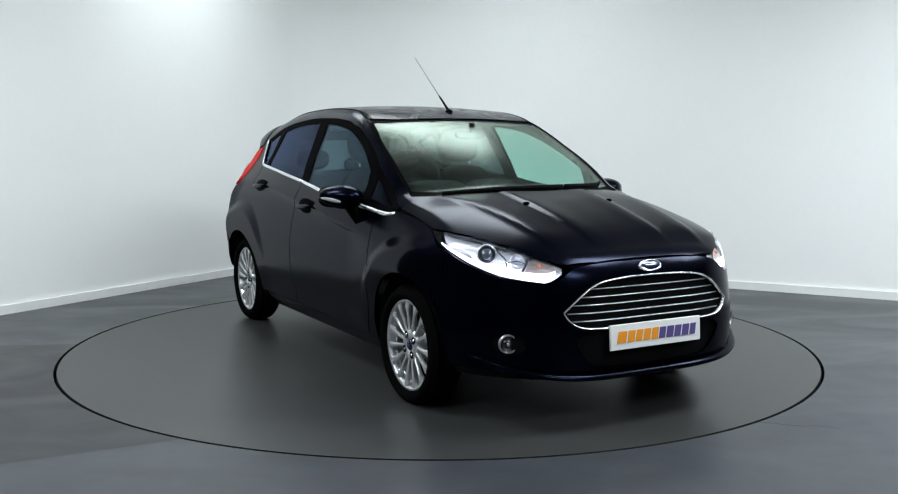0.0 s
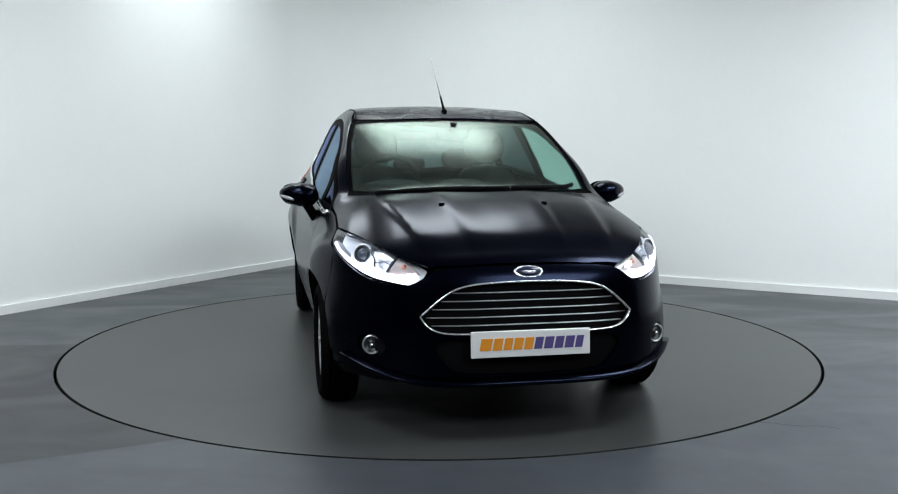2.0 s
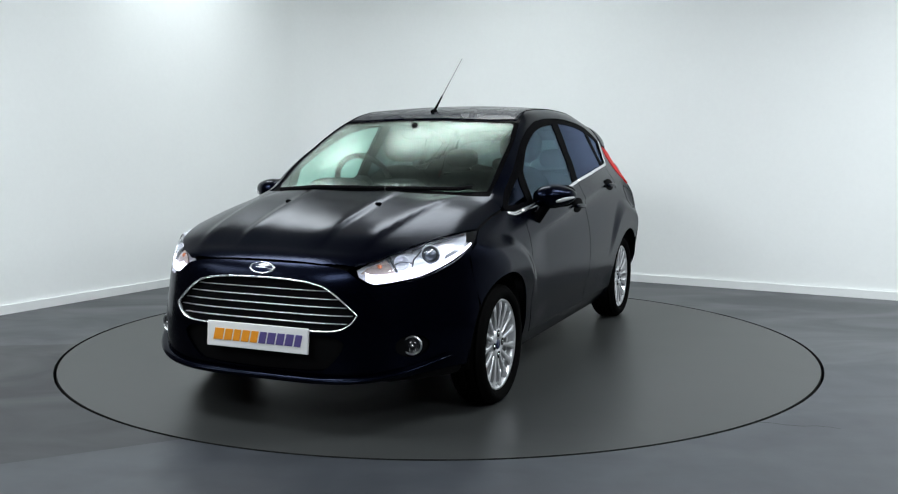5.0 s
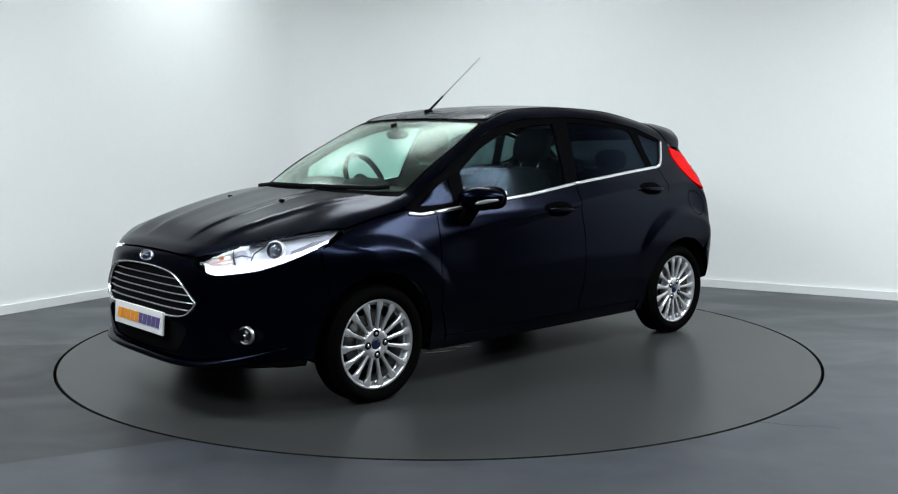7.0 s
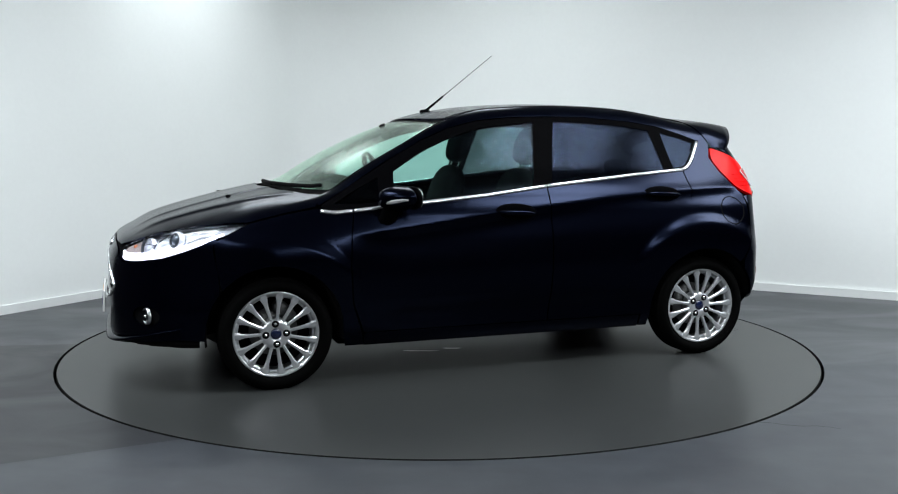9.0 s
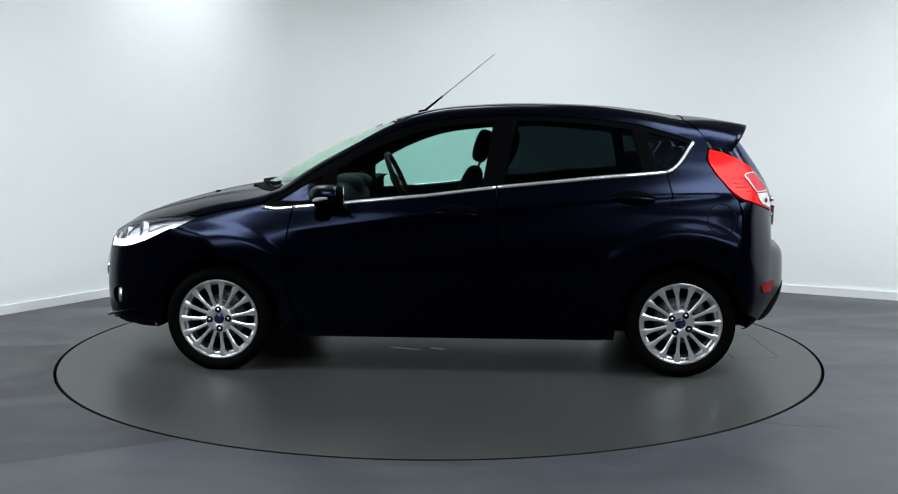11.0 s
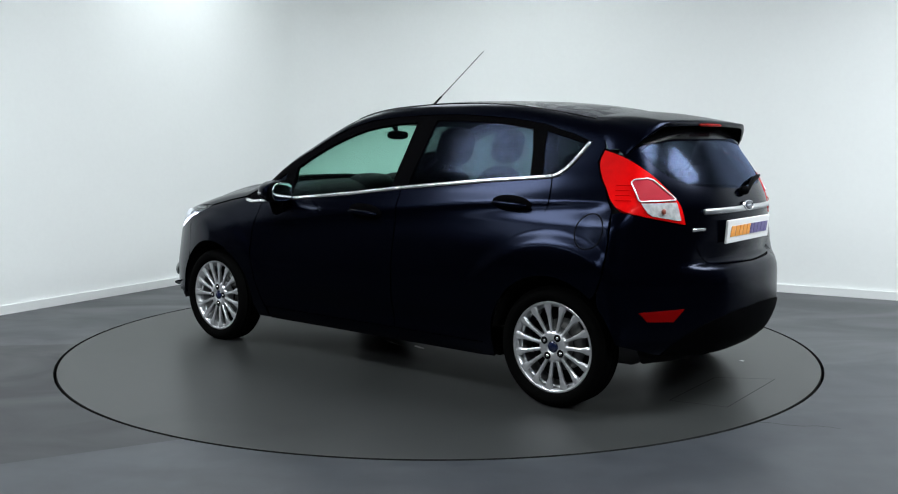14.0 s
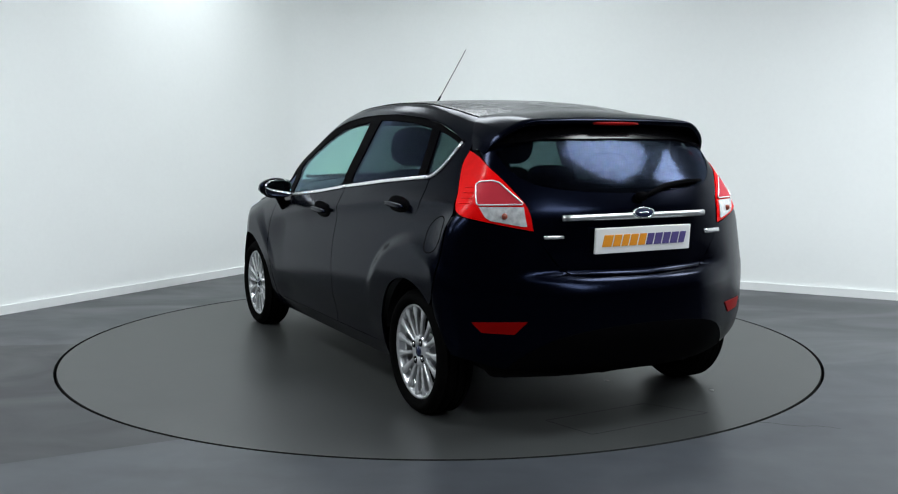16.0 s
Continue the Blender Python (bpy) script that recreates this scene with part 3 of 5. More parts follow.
ROOFP = mottle(mat("mottled_navy_paint", (0.002, 0.0025, 0.009), 0.25, 0.0, 0.3, spec=0.12, coat_rough=0.09))
CAR_OFF = (0.0984, -0.0049)
car = tagged(new("car"), "dark navy five-door hatchback with silver multi-spoke wheels on a turntable", "car")

ARCH_R = 0.345


def arch(xc, a0, a1, r=ARCH_R, n=26):
    return [(xc + r * math.cos(radians(a0 + (a1 - a0) * i / n)), TYRE_R + r * math.sin(radians(a0 + (a1 - a0) * i / n))) for i in range(n + 1)]


def side_y(x, z):
    return float(lift([(x, z)], "side")[0, 1])


# ---- inner shell: what shows dark in the gaps between the panels ----
def inner_shell():
    P = shell(-0.02, 150, 128)
    nx, na = P.shape[:2]
    V = P.reshape(-1, 3)
    V[:, 2] = np.maximum(V[:, 2], 0.16 + 0.065 * smooth(1.45, 1.6, np.abs(V[:, 0])))
    belt = np.interp(V[:, 0], [-1.35, -1.17, -0.27, 1.0, 1.25], [1.18, 1.06, 0.985, 0.87, 0.97])
    gone = (V[:, 2] > belt) & (V[:, 0] < 1.21) & (V[:, 0] > -1.55)
    gone |= (V[:, 0] <= -1.55) & (V[:, 2] > 0.99)
    gone &= ~((V[:, 0] < -1.34) & (V[:, 0] > -1.52) & (np.abs(V[:, 1]) > 0.585))
    for xc in (WB2, -WB2):
        gone |= (np.hypot(V[:, 0] - xc, V[:, 2] - TYRE_R) < 0.36) & (np.abs(V[:, 1]) > 0.5)
    gone |= (V[:, 0] > 1.4) & (np.abs(V[:, 1]) > 0.42) & (V[:, 2] > 0.63)
    F = []
    for i in range(nx - 1):
        for j in range(na):
            k = (j + 1) % na
            f = (i * na + j, i * na + k, (i + 1) * na + k, (i + 1) * na + j)
            if not any(gone[q] for q in f):
                F.append(f)
    return mesh_ob("underbody", V, F, SHELLM, car, None, "black underbody shell")


inner_shell()
for xc in (WB2, -WB2):
    for s in (1, -1):
        bm = lathe([(0.354, -0.03), (0.342, -0.01), (0.338, 0.02), (0.338, 0.28), (0.2, 0.28), (0.0, 0.28)], 40)
        bmesh.ops.delete(bm, geom=[f for f in bm.faces if f.calc_center_median().z < (0.045 if xc < 0 else -0.03)], context="FACES")
        liner = part("wheel_arch_liner", bm, SHELLM, car, "black wheel arch liner")
        for v in liner.data.vertices:
            v.co = (xc + v.co.x, s * (0.775 - v.co.y), TYRE_R + v.co.z)

# ---- outlines shared by neighbouring panels (car space, metres) ----
BELT = [(1.0, 0.893), (0.93, 0.884), (0.73, 0.902), (0.47, 0.927), (0.1, 0.960), (-0.265, 1.003), (-0.8, 1.055), (-1.16, 1.083)]
CHROME_UP = [(-1.195, 1.093), (-1.245, 1.135), (-1.318, 1.245)]
DLO_TOP = [(0.99, 0.925), (0.86, 1.0), (0.76, 1.065), (0.59, 1.165), (0.42, 1.255), (0.26, 1.32), (0.09, 1.362), (-0.11, 1.382), (-0.34, 1.389), (-0.56, 1.386),
           (-0.87, 1.362), (-1.05, 1.335), (-1.23, 1.283), (-1.312, 1.253)]
LAMP_LOW = [(1.97, 0.455, 0.675), (1.965, 0.49, 0.655), (1.95, 0.52, 0.642), (1.9, 0.58, 0.65), (1.8, 0.66, 0.665), (1.69, 0.72, 0.70), (1.59, 0.76, 0.74), (1.49, 0.78, 0.782), (1.37, 0.755, 0.838)]
LAMP_TOP = [(1.50, 0.72, 0.832), (1.62, 0.67, 0.823), (1.72, 0.63, 0.807), (1.81, 0.585, 0.783), (1.89, 0.52, 0.748), (1.96, 0.44, 0.70)]
TAIL_OUT = [(-1.403, 0.615, 1.207), (-1.388, 0.645, 1.15), (-1.43, 0.68, 1.075), (-1.465, 0.705, 1.035), (-1.505, 0.742, 0.983), (-1.56, 0.768, 0.944), (-1.66, 0.69, 0.911),
            (-1.757, 0.505, 0.872), (-1.738, 0.515, 0.97), (-1.68, 0.565, 1.045), (-1.627, 0.60, 1.105), (-1.506, 0.619, 1.179)]

SCREEN_SIDE = [(0.955, 0.655), (0.83, 0.648), (0.68, 0.636), (0.49, 0.612), (0.275, 0.566)]
SCREEN_HALF = [(1.175, 0.0), (1.165, 0.2), (1.12, 0.4), (1.05, 0.54), *SCREEN_SIDE, (0.315, 0.4), (0.352, 0.2), (0.368, 0.0)]
GLASS_HALF = [(1.125, 0.0), (1.115, 0.2), (1.075, 0.38), (1.005, 0.52), (0.925, 0.626), (0.83, 0.622), (0.68, 0.611), (0.49, 0.588), (0.30, 0.545), (0.338, 0.39), (0.372, 0.2), (0.388, 0.0)]

for s in (1, -1):
    # front wing
    wing = [(1.005, 0.905), (1.17, 0.880), (1.35, 0.838), (1.40, 0.818), (1.49, 0.772), (1.535, 0.752), (1.53, 0.65), (1.515, 0.56)] + arch(WB2, 41, 183) + [(0.885, 0.19), (0.79, 0.19), (0.80, 0.25), (0.855, 0.42), (0.868, 0.60), (0.858, 0.75), (0.835, 0.888), (0.93, 0.876)]
    panel("front_wing", wing, "side", PAINT, car, flip=s, grid=0.012)
    # front door
    door = panel("front_door", [(0.83, 0.887), (0.73, 0.895), (0.47, 0.92), (0.1, 0.953), (-0.262, 0.995), (-0.268, 0.75), (-0.262, 0.5), (-0.25, 0.262), (0.79, 0.262), (0.848, 0.42), (0.861, 0.60), (0.851, 0.75)], "side", PAINT, car, flip=s, grid=0.013)
    rdoor = panel("rear_door", [(-0.269, 0.996), (-0.8, 1.048), (-1.165, 1.076), (-1.19, 0.96), (-1.158, 0.85), (-1.088, 0.748), (-0.99, 0.655), (-0.90, 0.52), (-0.862, 0.40), (-0.85, 0.262), (-0.257, 0.262), (-0.269, 0.5), (-0.275, 0.75)], "side", PAINT, car, flip=s, grid=0.013)
    # body side behind the doors
    quarter = [(-1.172, 1.078), (-1.205, 1.083), (-1.255, 1.127), (-1.33, 1.245), (-1.345, 1.262), (-1.385, 1.258), (-1.40, 1.222), (-1.393, 1.205), (-1.379, 1.15), (-1.421, 1.075), (-1.456, 1.035), (-1.494, 0.980),
               (-1.53, 0.935), (-1.545, 0.80), (-1.535, 0.65), (-1.50, 0.57)] + arch(-WB2, 132, -6)[::1] + [(-0.895, 0.19), (-0.842, 0.19), (-0.845, 0.262), (-0.856, 0.40), (-0.894, 0.52), (-0.984, 0.66), (-1.082, 0.753), (-1.152, 0.852), (-1.197, 0.96)]
    q = panel("rear_quarter_panel", quarter, "side", PAINT, car, flip=s, grid=0.012)
    # sill below the doors
    panel("sill", [(0.785, 0.256), (-0.84, 0.256), (-0.838, 0.185), (0.785, 0.185)], "side", PAINT, car, level=-0.006, flip=s, label="dark sill below the doors")
    # roof rail from the foot of the windscreen to the tail
    lo = [(x, z - side_y(x, z)) for x, z in DLO_TOP[1:]]
    up = [(-1.40, 0.65), (-1.385, 0.72), (-1.36, 0.80), (-1.33, 0.865), (-1.0, 0.905), (-0.6, 0.925), (-0.2, 0.92), (0.05, 0.90), *[(x + 0.004, float(p[2] - p[1]) - 0.003) for (x, y), p in zip(SCREEN_SIDE[::-1], lift(SCREEN_SIDE[::-1], "top"))], (1.0, 0.30), (1.01, 0.185)]
    panel("roof_rail", [(0.995, 0.19), *lo, *up], "rail", PAINT, car, flip=s, grid=0.03)
    # window area: black frame with four panes
    front_pane = soften([(0.605, 0.928), (0.60, 1.09), (0.52, 1.142), (0.41, 1.205), (0.24, 1.275), (0.08, 1.32), (-0.12, 1.343), (-0.245, 1.35), (-0.215, 1.16), (-0.185, 0.985), (0.1, 0.963), (0.4, 0.944)], 1)
    rear_pane = soften([(-0.375, 1.358), (-0.55, 1.356), (-0.8, 1.338), (-0.99, 1.31), (-1.02, 1.2), (-1.045, 1.078), (-0.8, 1.063), (-0.3, 1.013), (-0.33, 1.16)], 1)
    small_pane = [(0.93, 0.925), (0.80, 0.925), (0.69, 0.935), (0.685, 1.06), (0.80, 1.0)]
    quarter_pane = [(-1.07, 1.298), (-1.2, 1.265), (-1.285, 1.238), (-1.25, 1.165), (-1.2, 1.108), (-1.11, 1.088), (-1.085, 1.2)]
    dlo = [(0.99, 0.905), (0.93, 0.895), (0.73, 0.911), (0.47, 0.936), (0.1, 0.969), (-0.265, 1.011), (-0.8, 1.063), (-1.16, 1.091), (-1.20, 1.105), (-1.237, 1.14), (-1.305, 1.243)] + [(x, z - 0.004) for x, z in DLO_TOP[::-1]]
    panel("window_frame", dlo, "side", BLACK, car, level=-0.004, thick=0.02, grid=0.03, holes=[front_pane, rear_pane, small_pane, quarter_pane], flip=s, label="black window frames and pillars")
    for nm, o, g, own in (("front_window", front_pane, GLASS, door), ("rear_window", rear_pane, PRIVACY, rdoor), ("corner_window", small_pane, CORNERG, door), ("quarter_window", quarter_pane, PRIVACY, q)):
        w = panel(nm, o, "side", g, own, level=-0.008, thick=0.004, grid=0.05, flip=s)
        w.visible_shadow = False
    # bright waistline strip, door by door
    for own, pts in ((car, [(1.0, 0.893), (0.93, 0.884), (0.835, 0.892)]), (door, [(0.828, 0.893), (0.73, 0.902), *BELT[3:5], (-0.262, 1.003)]),
                     (rdoor, [(-0.27, 1.004), *BELT[6:]])):
        strip_on("waistline_strip", pts, "side", 0.021, 0.012, CHROME, own, flip=s, label="bright chrome waistline strip")
    strip_on("waistline_strip", soften([(-1.163, 1.084), *CHROME_UP], 2, False), "side", 0.02, 0.012, CHROME, q, flip=s, label="bright chrome strip sweeping up behind the window")
    # handles, each with its dark scoop
    for own, x0, x1, z in ((door, 0.06, -0.17, 0.868), (rdoor, -0.87, -1.10, 0.945)):
        xm = (x0 + x1) / 2
        c = lift([(xm, z)], "side")[0]
        n = normals(c[None])[0]
        bm = blob(0.118, 0.012, 0.046, power=2.2)
        o = part("handle_scoop", bm, BLACK, own, "dark scoop behind the handle")
        bm2 = blob(0.105, 0.016, 0.014, power=2.8)
        h = part("handle", bm2, PAINT, own)
        for ob, out in ((o, -0.004), (h, 0.022)):
            tilt = Matrix.Rotation(math.atan2(n[2], n[1]), 3, "X") @ Matrix.Rotation(radians(-3), 3, "Y")
            for v in ob.data.vertices:
                w = tilt @ v.co + Vector(c) + Vector(n) * out
                v.co = (w.x, s * w.y, w.z)
            if s < 0:
                ob.data.flip_normals()
    # fuel flap on the car's left only, a round cover
    if s > 0:
        circ = [(-1.44 + 0.073 * math.cos(a), 0.845 + 0.078 * math.sin(a)) for a in np.linspace(0, 2 * math.pi, 28, endpoint=False)]
        strip_on("fuel_flap_gap", circ, "side", 0.006, 0.002, SHELLM, q, level=0.0005, closed=True, step=0.02, label="dark gap round the fuel flap")

# ---- roof, windscreen, bonnet ----
def mirrored(half):
    """Outline from its half with y >= 0 given from the front centre to the rear centre."""
    return half + [(x, -y) for x, y in half[::-1] if y > 1e-6]


ROOF_HALF = [(0.355, 0.0), (0.34, 0.2), (0.305, 0.4), (0.245, 0.545), (0.05, 0.522), (-0.3, 0.512), (-0.7, 0.517), (-1.0, 0.517), (-1.275, 0.508), (-1.30, 0.3), (-1.31, 0.0)]
roof = panel("roof", mirrored(ROOF_HALF), "top", ROOFP, car, grid=0.045, label="dark navy roof, mottled in patches")
panel("windscreen_surround", mirrored(SCREEN_HALF), "top", BLACK, car, level=-0.006, holes=[mirrored(GLASS_HALF)], grid=0.04, label="black windscreen edge band")
screen = panel("windscreen", mirrored([(x, y) for x, y in GLASS_HALF]), "top", SCREENG, car, level=-0.007, thick=0.005, grid=0.05, label="pale green tinted windscreen glass")
screen.visible_shadow = False
BONNET_HALF = [(1.985, 0.0), (1.985, 0.28), (1.966, 0.42), (1.90, 0.512), (1.82, 0.578), (1.73, 0.622), (1.63, 0.662), (1.51, 0.707), (1.37, 0.742), (1.17, 0.733), (1.02, 0.738), (0.975, 0.665), (1.065, 0.545), (1.155, 0.40), (1.20, 0.2), (1.212, 0.0)]
bonnet = panel("bonnet", mirrored(BONNET_HALF), "top", PAINT, car, grid=0.016)
panel("cowl", mirrored([(1.21, 0.0), (1.195, 0.2), (1.15, 0.395), (1.06, 0.54), (0.97, 0.66), (0.93, 0.62), (1.045, 0.53), (1.125, 0.405), (1.17, 0.2), (1.18, 0.0)]), "top", BLACK, car, level=-0.02, label="black plastic cowl below the windscreen")
for y in (0.253, -0.253):
    c = lift([(1.405, y)], "top")[0]
    part("washer_nozzle", blob(0.014, 0.016, 0.008, c, 2.5, 14), BLACK, bonnet)

for s in (1, -1):
    strip_on("roof_joint", [(0.25, 0.535), (0.05, 0.518), (-0.3, 0.508), (-0.7, 0.513), (-1.0, 0.513), (-1.283, 0.504)], "top", 0.007, 0.004, SHELLM, roof, level=0.0005, flip=s, label="dark seal between roof and side")

# ---- nose ----
GRILLE = [(0.0, 0.662), (0.15, 0.66), (0.28, 0.648), (0.345, 0.622), (0.405, 0.575), (0.462, 0.522), (0.448, 0.492), (0.41, 0.462), (0.36, 0.45), (0.26, 0.447), (0.0, 0.447)]
INTAKE = [(0.0, 0.43), (0.27, 0.43), (0.37, 0.43), (0.41, 0.40), (0.40, 0.365), (0.345, 0.30), (0.30, 0.272), (0.0, 0.262)]


def both(half):
    """Closed outline across the middle from its half, which starts and ends at y = 0."""
    return half + [(-a, b) for a, b in half[::-1] if a > 1e-6]


lamp_low = [(y, z - 0.006) for x, y, z in LAMP_LOW[:-1]]
edge = [(side_y(x, z) - 0.0005, z) for x, z in [(1.537, 0.745), (1.532, 0.65), (1.517, 0.562)] + arch(WB2, 38, -4, n=10)]
BUMPER_HALF = [(0.0, 0.727), (0.28, 0.725), (0.40, 0.708), (0.435, 0.685)] + lamp_low + edge + [(0.75, 0.268), (0.62, 0.245), (0.45, 0.220), (0.3, 0.212), (0.0, 0.21)]
bumper = panel("front_bumper", both(soften(BUMPER_HALF, 1, False)), "front", PAINT, car, grid=0.028, holes=[both(soften(GRILLE, 1, False, 60)), both(soften(INTAKE, 1, False, 60)), *[[(q * 0.652 + 0.052 * math.cos(a), 0.382 + 0.048 * math.sin(a)) for a in np.linspace(0, 2 * math.pi, 24, endpoint=False)] for q in (1, -1)]])
grille = panel("grille", both([(a * 1.02, 0.555 + (b - 0.555) * 1.03) for a, b in GRILLE]), "front", SHELLM, bumper, level=-0.045, label="black grille with chrome bars and chrome surround")
strip_on("grille_surround", both(soften(GRILLE, 2, False, 60)), "front", 0.0085, 0.02, CHROME, grille, level=-0.001, closed=True, step=0.02, label="chrome surround")
for z in (0.617, 0.583, 0.549, 0.515, 0.481):
    half = np.interp(z, [0.45, 0.462, 0.492, 0.522, 0.575, 0.622, 0.65], [0.37, 0.405, 0.44, 0.452, 0.395, 0.335, 0.27]) - 0.012
    strip_on("grille_bar", [(-half, z), (half, z)], "front", 0.005, 0.02, SATIN, grille, level=-0.016, label="thin chrome bar", step=0.05)
intake = panel("lower_intake", both([(a * 1.03, b) for a, b in INTAKE]), "front", SHELLM, bumper, level=-0.05, label="black lower air intake")
LIP = [(a, b) for a, b in soften([(-0.755, 0.325), (-0.66, 0.285), (-0.50, 0.246), (-0.32, 0.235), (0.0, 0.233), (0.32, 0.235), (0.50, 0.246), (0.66, 0.285), (0.755, 0.325)], 2, False)]
strip_on("front_lip", LIP, "front", 0.030, 0.052, PAINT, bumper, level=0.008, step=0.03, taper=True, label="slim lip below the intake")
for s in (1, -1):
    c = lift([(0.652, 0.382)], "front")[0]
    panel("fog_lamp_pocket", [(0.652 + 0.058 * math.cos(a), 0.382 + 0.054 * math.sin(a)) for a in np.linspace(0, 2 * math.pi, 24, endpoint=False)], "front", SHELLM, bumper, level=-0.04, thick=0.005, flip=s, label="dark pocket round the fog lamp")
    n = normals(c[None])[0] + np.array([1.6, 0, 0])
    n /= np.linalg.norm(n)
    m = Vector(n).to_track_quat("Y", "Z").to_matrix().to_4x4()
    c = c - n * 0.008
    fog = part("fog_lamp", lathe([(0.0, -0.008), (0.030, -0.008), (0.034, 0.0), (0.0, 0.003)], 28), FOGM, bumper)
    ring = part("fog_lamp_ring", lathe([(0.034, -0.01), (0.035, 0.003), (0.038, 0.006), (0.042, 0.003), (0.043, -0.01)], 32), SATIN, fog, "chrome ring")
    for ob in (fog, ring):
        for v in ob.data.vertices:
            w = m @ v.co + Vector(c)
            v.co = (w.x, s * w.y, w.z)
    hub = part("fog_bulb_cap", blob(0.008, 0.008, 0.008, Vector((c[0], s * c[1], c[2])) + Vector((n[0], s * n[1], n[2])) * 0.004, 2, 12), CHROME, fog)
    # headlamp: housing, reflectors, projector, lit strip, lens
    outline = bearing(LAMP_LOW + LAMP_TOP, "nose")
    lens = panel("headlamp", soften(outline, 2), "nose", CLEAR, car, level=0.0, thick=0.003, grid=0.03, flip=s, label="lit headlamp with clear lens and white light strip")
    lens.visible_shadow = False
    panel("lamp_housing", outline, "nose", REFLECT, lens, level=-0.04, thick=0.004, grid=0.03, flip=s, label="bright chromed lamp housing")
    low = [(u, z + 0.008) for u, z in bearing(LAMP_LOW[1:-1], "nose")]
    high = [(u - 0.006, z + 0.032 * k) for (u, z), k in zip(low[::-1], (0.1, 0.35, 0.6, 0.8, 1.0, 1.1, 1.1, 0.9))]
    panel("light_strip", soften(low + high, 1), "nose", GLOW, lens, level=-0.006, thick=0.010, grid=0.02, flip=s, label="white daytime light strip, lit")
    # inner furniture of the lamp, each laid at its own depth
    def chamber(nm, pts, mt, level, thick=0.006, label=""):
        return panel(nm, bearing(pts, "nose"), "nose", mt, lens, level=level, thick=thick, grid=0.02, flip=s, label=label)

    chamber("wedge_diffuser", [(1.50, 0.772, 0.795), (1.59, 0.755, 0.757), (1.665, 0.715, 0.727), (1.645, 0.70, 0.752), (1.56, 0.745, 0.788)], WEDGE, -0.012, label="grey translucent wedge")
    chamber("indicator_chamber", [(1.875, 0.54, 0.742), (1.93, 0.475, 0.713), (1.955, 0.455, 0.690), (1.90, 0.545, 0.684), (1.872, 0.58, 0.688)], WARML, -0.022, label="warm grey indicator chamber")
    strip_on("chamber_divider", bearing([(1.862, 0.548, 0.752), (1.862, 0.58, 0.688)], "nose"), "nose", 0.010, 0.02, DIVM, lens, level=-0.02, flip=s, step=0.02, label="dark divider")
    strip_on("lamp_brow", bearing([(1.47, 0.735, 0.822), (1.60, 0.69, 0.812), (1.70, 0.65, 0.798), (1.775, 0.615, 0.778)], "nose"), "nose", 0.007, 0.01, DIVM, lens, level=-0.014, flip=s, step=0.02, label="dark brow over the projector")
    strip_on("bowl_fin", bearing([(1.735, 0.63, 0.776), (1.78, 0.61, 0.742), (1.80, 0.615, 0.712)], "nose"), "nose", 0.006, 0.01, DIVM, lens, level=-0.016, flip=s, step=0.02, label="thin dark fin")
    strip_on("bowl_fin", bearing([(1.79, 0.605, 0.728), (1.825, 0.58, 0.735), (1.85, 0.56, 0.725)], "nose"), "nose", 0.005, 0.008, PROJ, lens, level=-0.018, flip=s, step=0.02, label="thin grey fin")
    for nm, at, r in (("projector_lamp", (1.69, 0.645, 0.754), 0.030), ("main_beam_bowl", (1.82, 0.58, 0.728), 0.030), ("indicator_bulb", (1.895, 0.52, 0.714), 0.012)):
        c2 = lift(bearing([at], "nose"), "nose", -0.036)[0]
        n2 = normals(c2[None])[0]
        n2 = np.array([n2[0] + 0.5, n2[1], n2[2] * 0.4])
        n2 /= np.linalg.norm(n2)
        m2 = Vector(n2).to_track_quat("Y", "Z").to_matrix().to_4x4()
        if nm == "projector_lamp":
            holder = part(nm, lathe([(r * 1.5, -0.012), (r * 1.5, 0.012), (r * 1.3, 0.016), (r * 1.28, 0.004), (r * 1.02, 0.004)], 32), REFLECT, lens, "silver projector lamp")
            obs = [holder, part("projector_bezel", lathe([(r * 1.3, 0.004), (r * 1.26, 0.017), (r * 1.06, 0.019), (r, 0.010)], 32), DIVM, holder, "dark ring"),
                   part("projector_lens", lathe([(r * 1.02, 0.008), (r * 0.86, 0.016), (r * 0.5, 0.022), (0.0, 0.024)], 28), PROJ, holder, "dark glass projector lens")]
        elif nm == "main_beam_bowl":
            obs = [part(nm, lathe([(r * 1.15, -0.012), (r * 1.12, 0.012), (r, 0.012), (r * 0.8, 0.0), (r * 0.4, -0.010), (0.0, -0.012)], 32), REFLECT, lens, "hollow silver main beam bowl")]
        else:
            obs = [part(nm, lathe([(r, 0.0), (r * 0.9, 0.016), (r * 0.5, 0.024), (0.0, 0.026)], 20), AMBER, lens, "small amber bulb")]
        for ob in obs:
            for v in ob.data.vertices:
                w = m2 @ v.co + Vector(c2)
                v.co = (w.x, s * w.y, w.z)


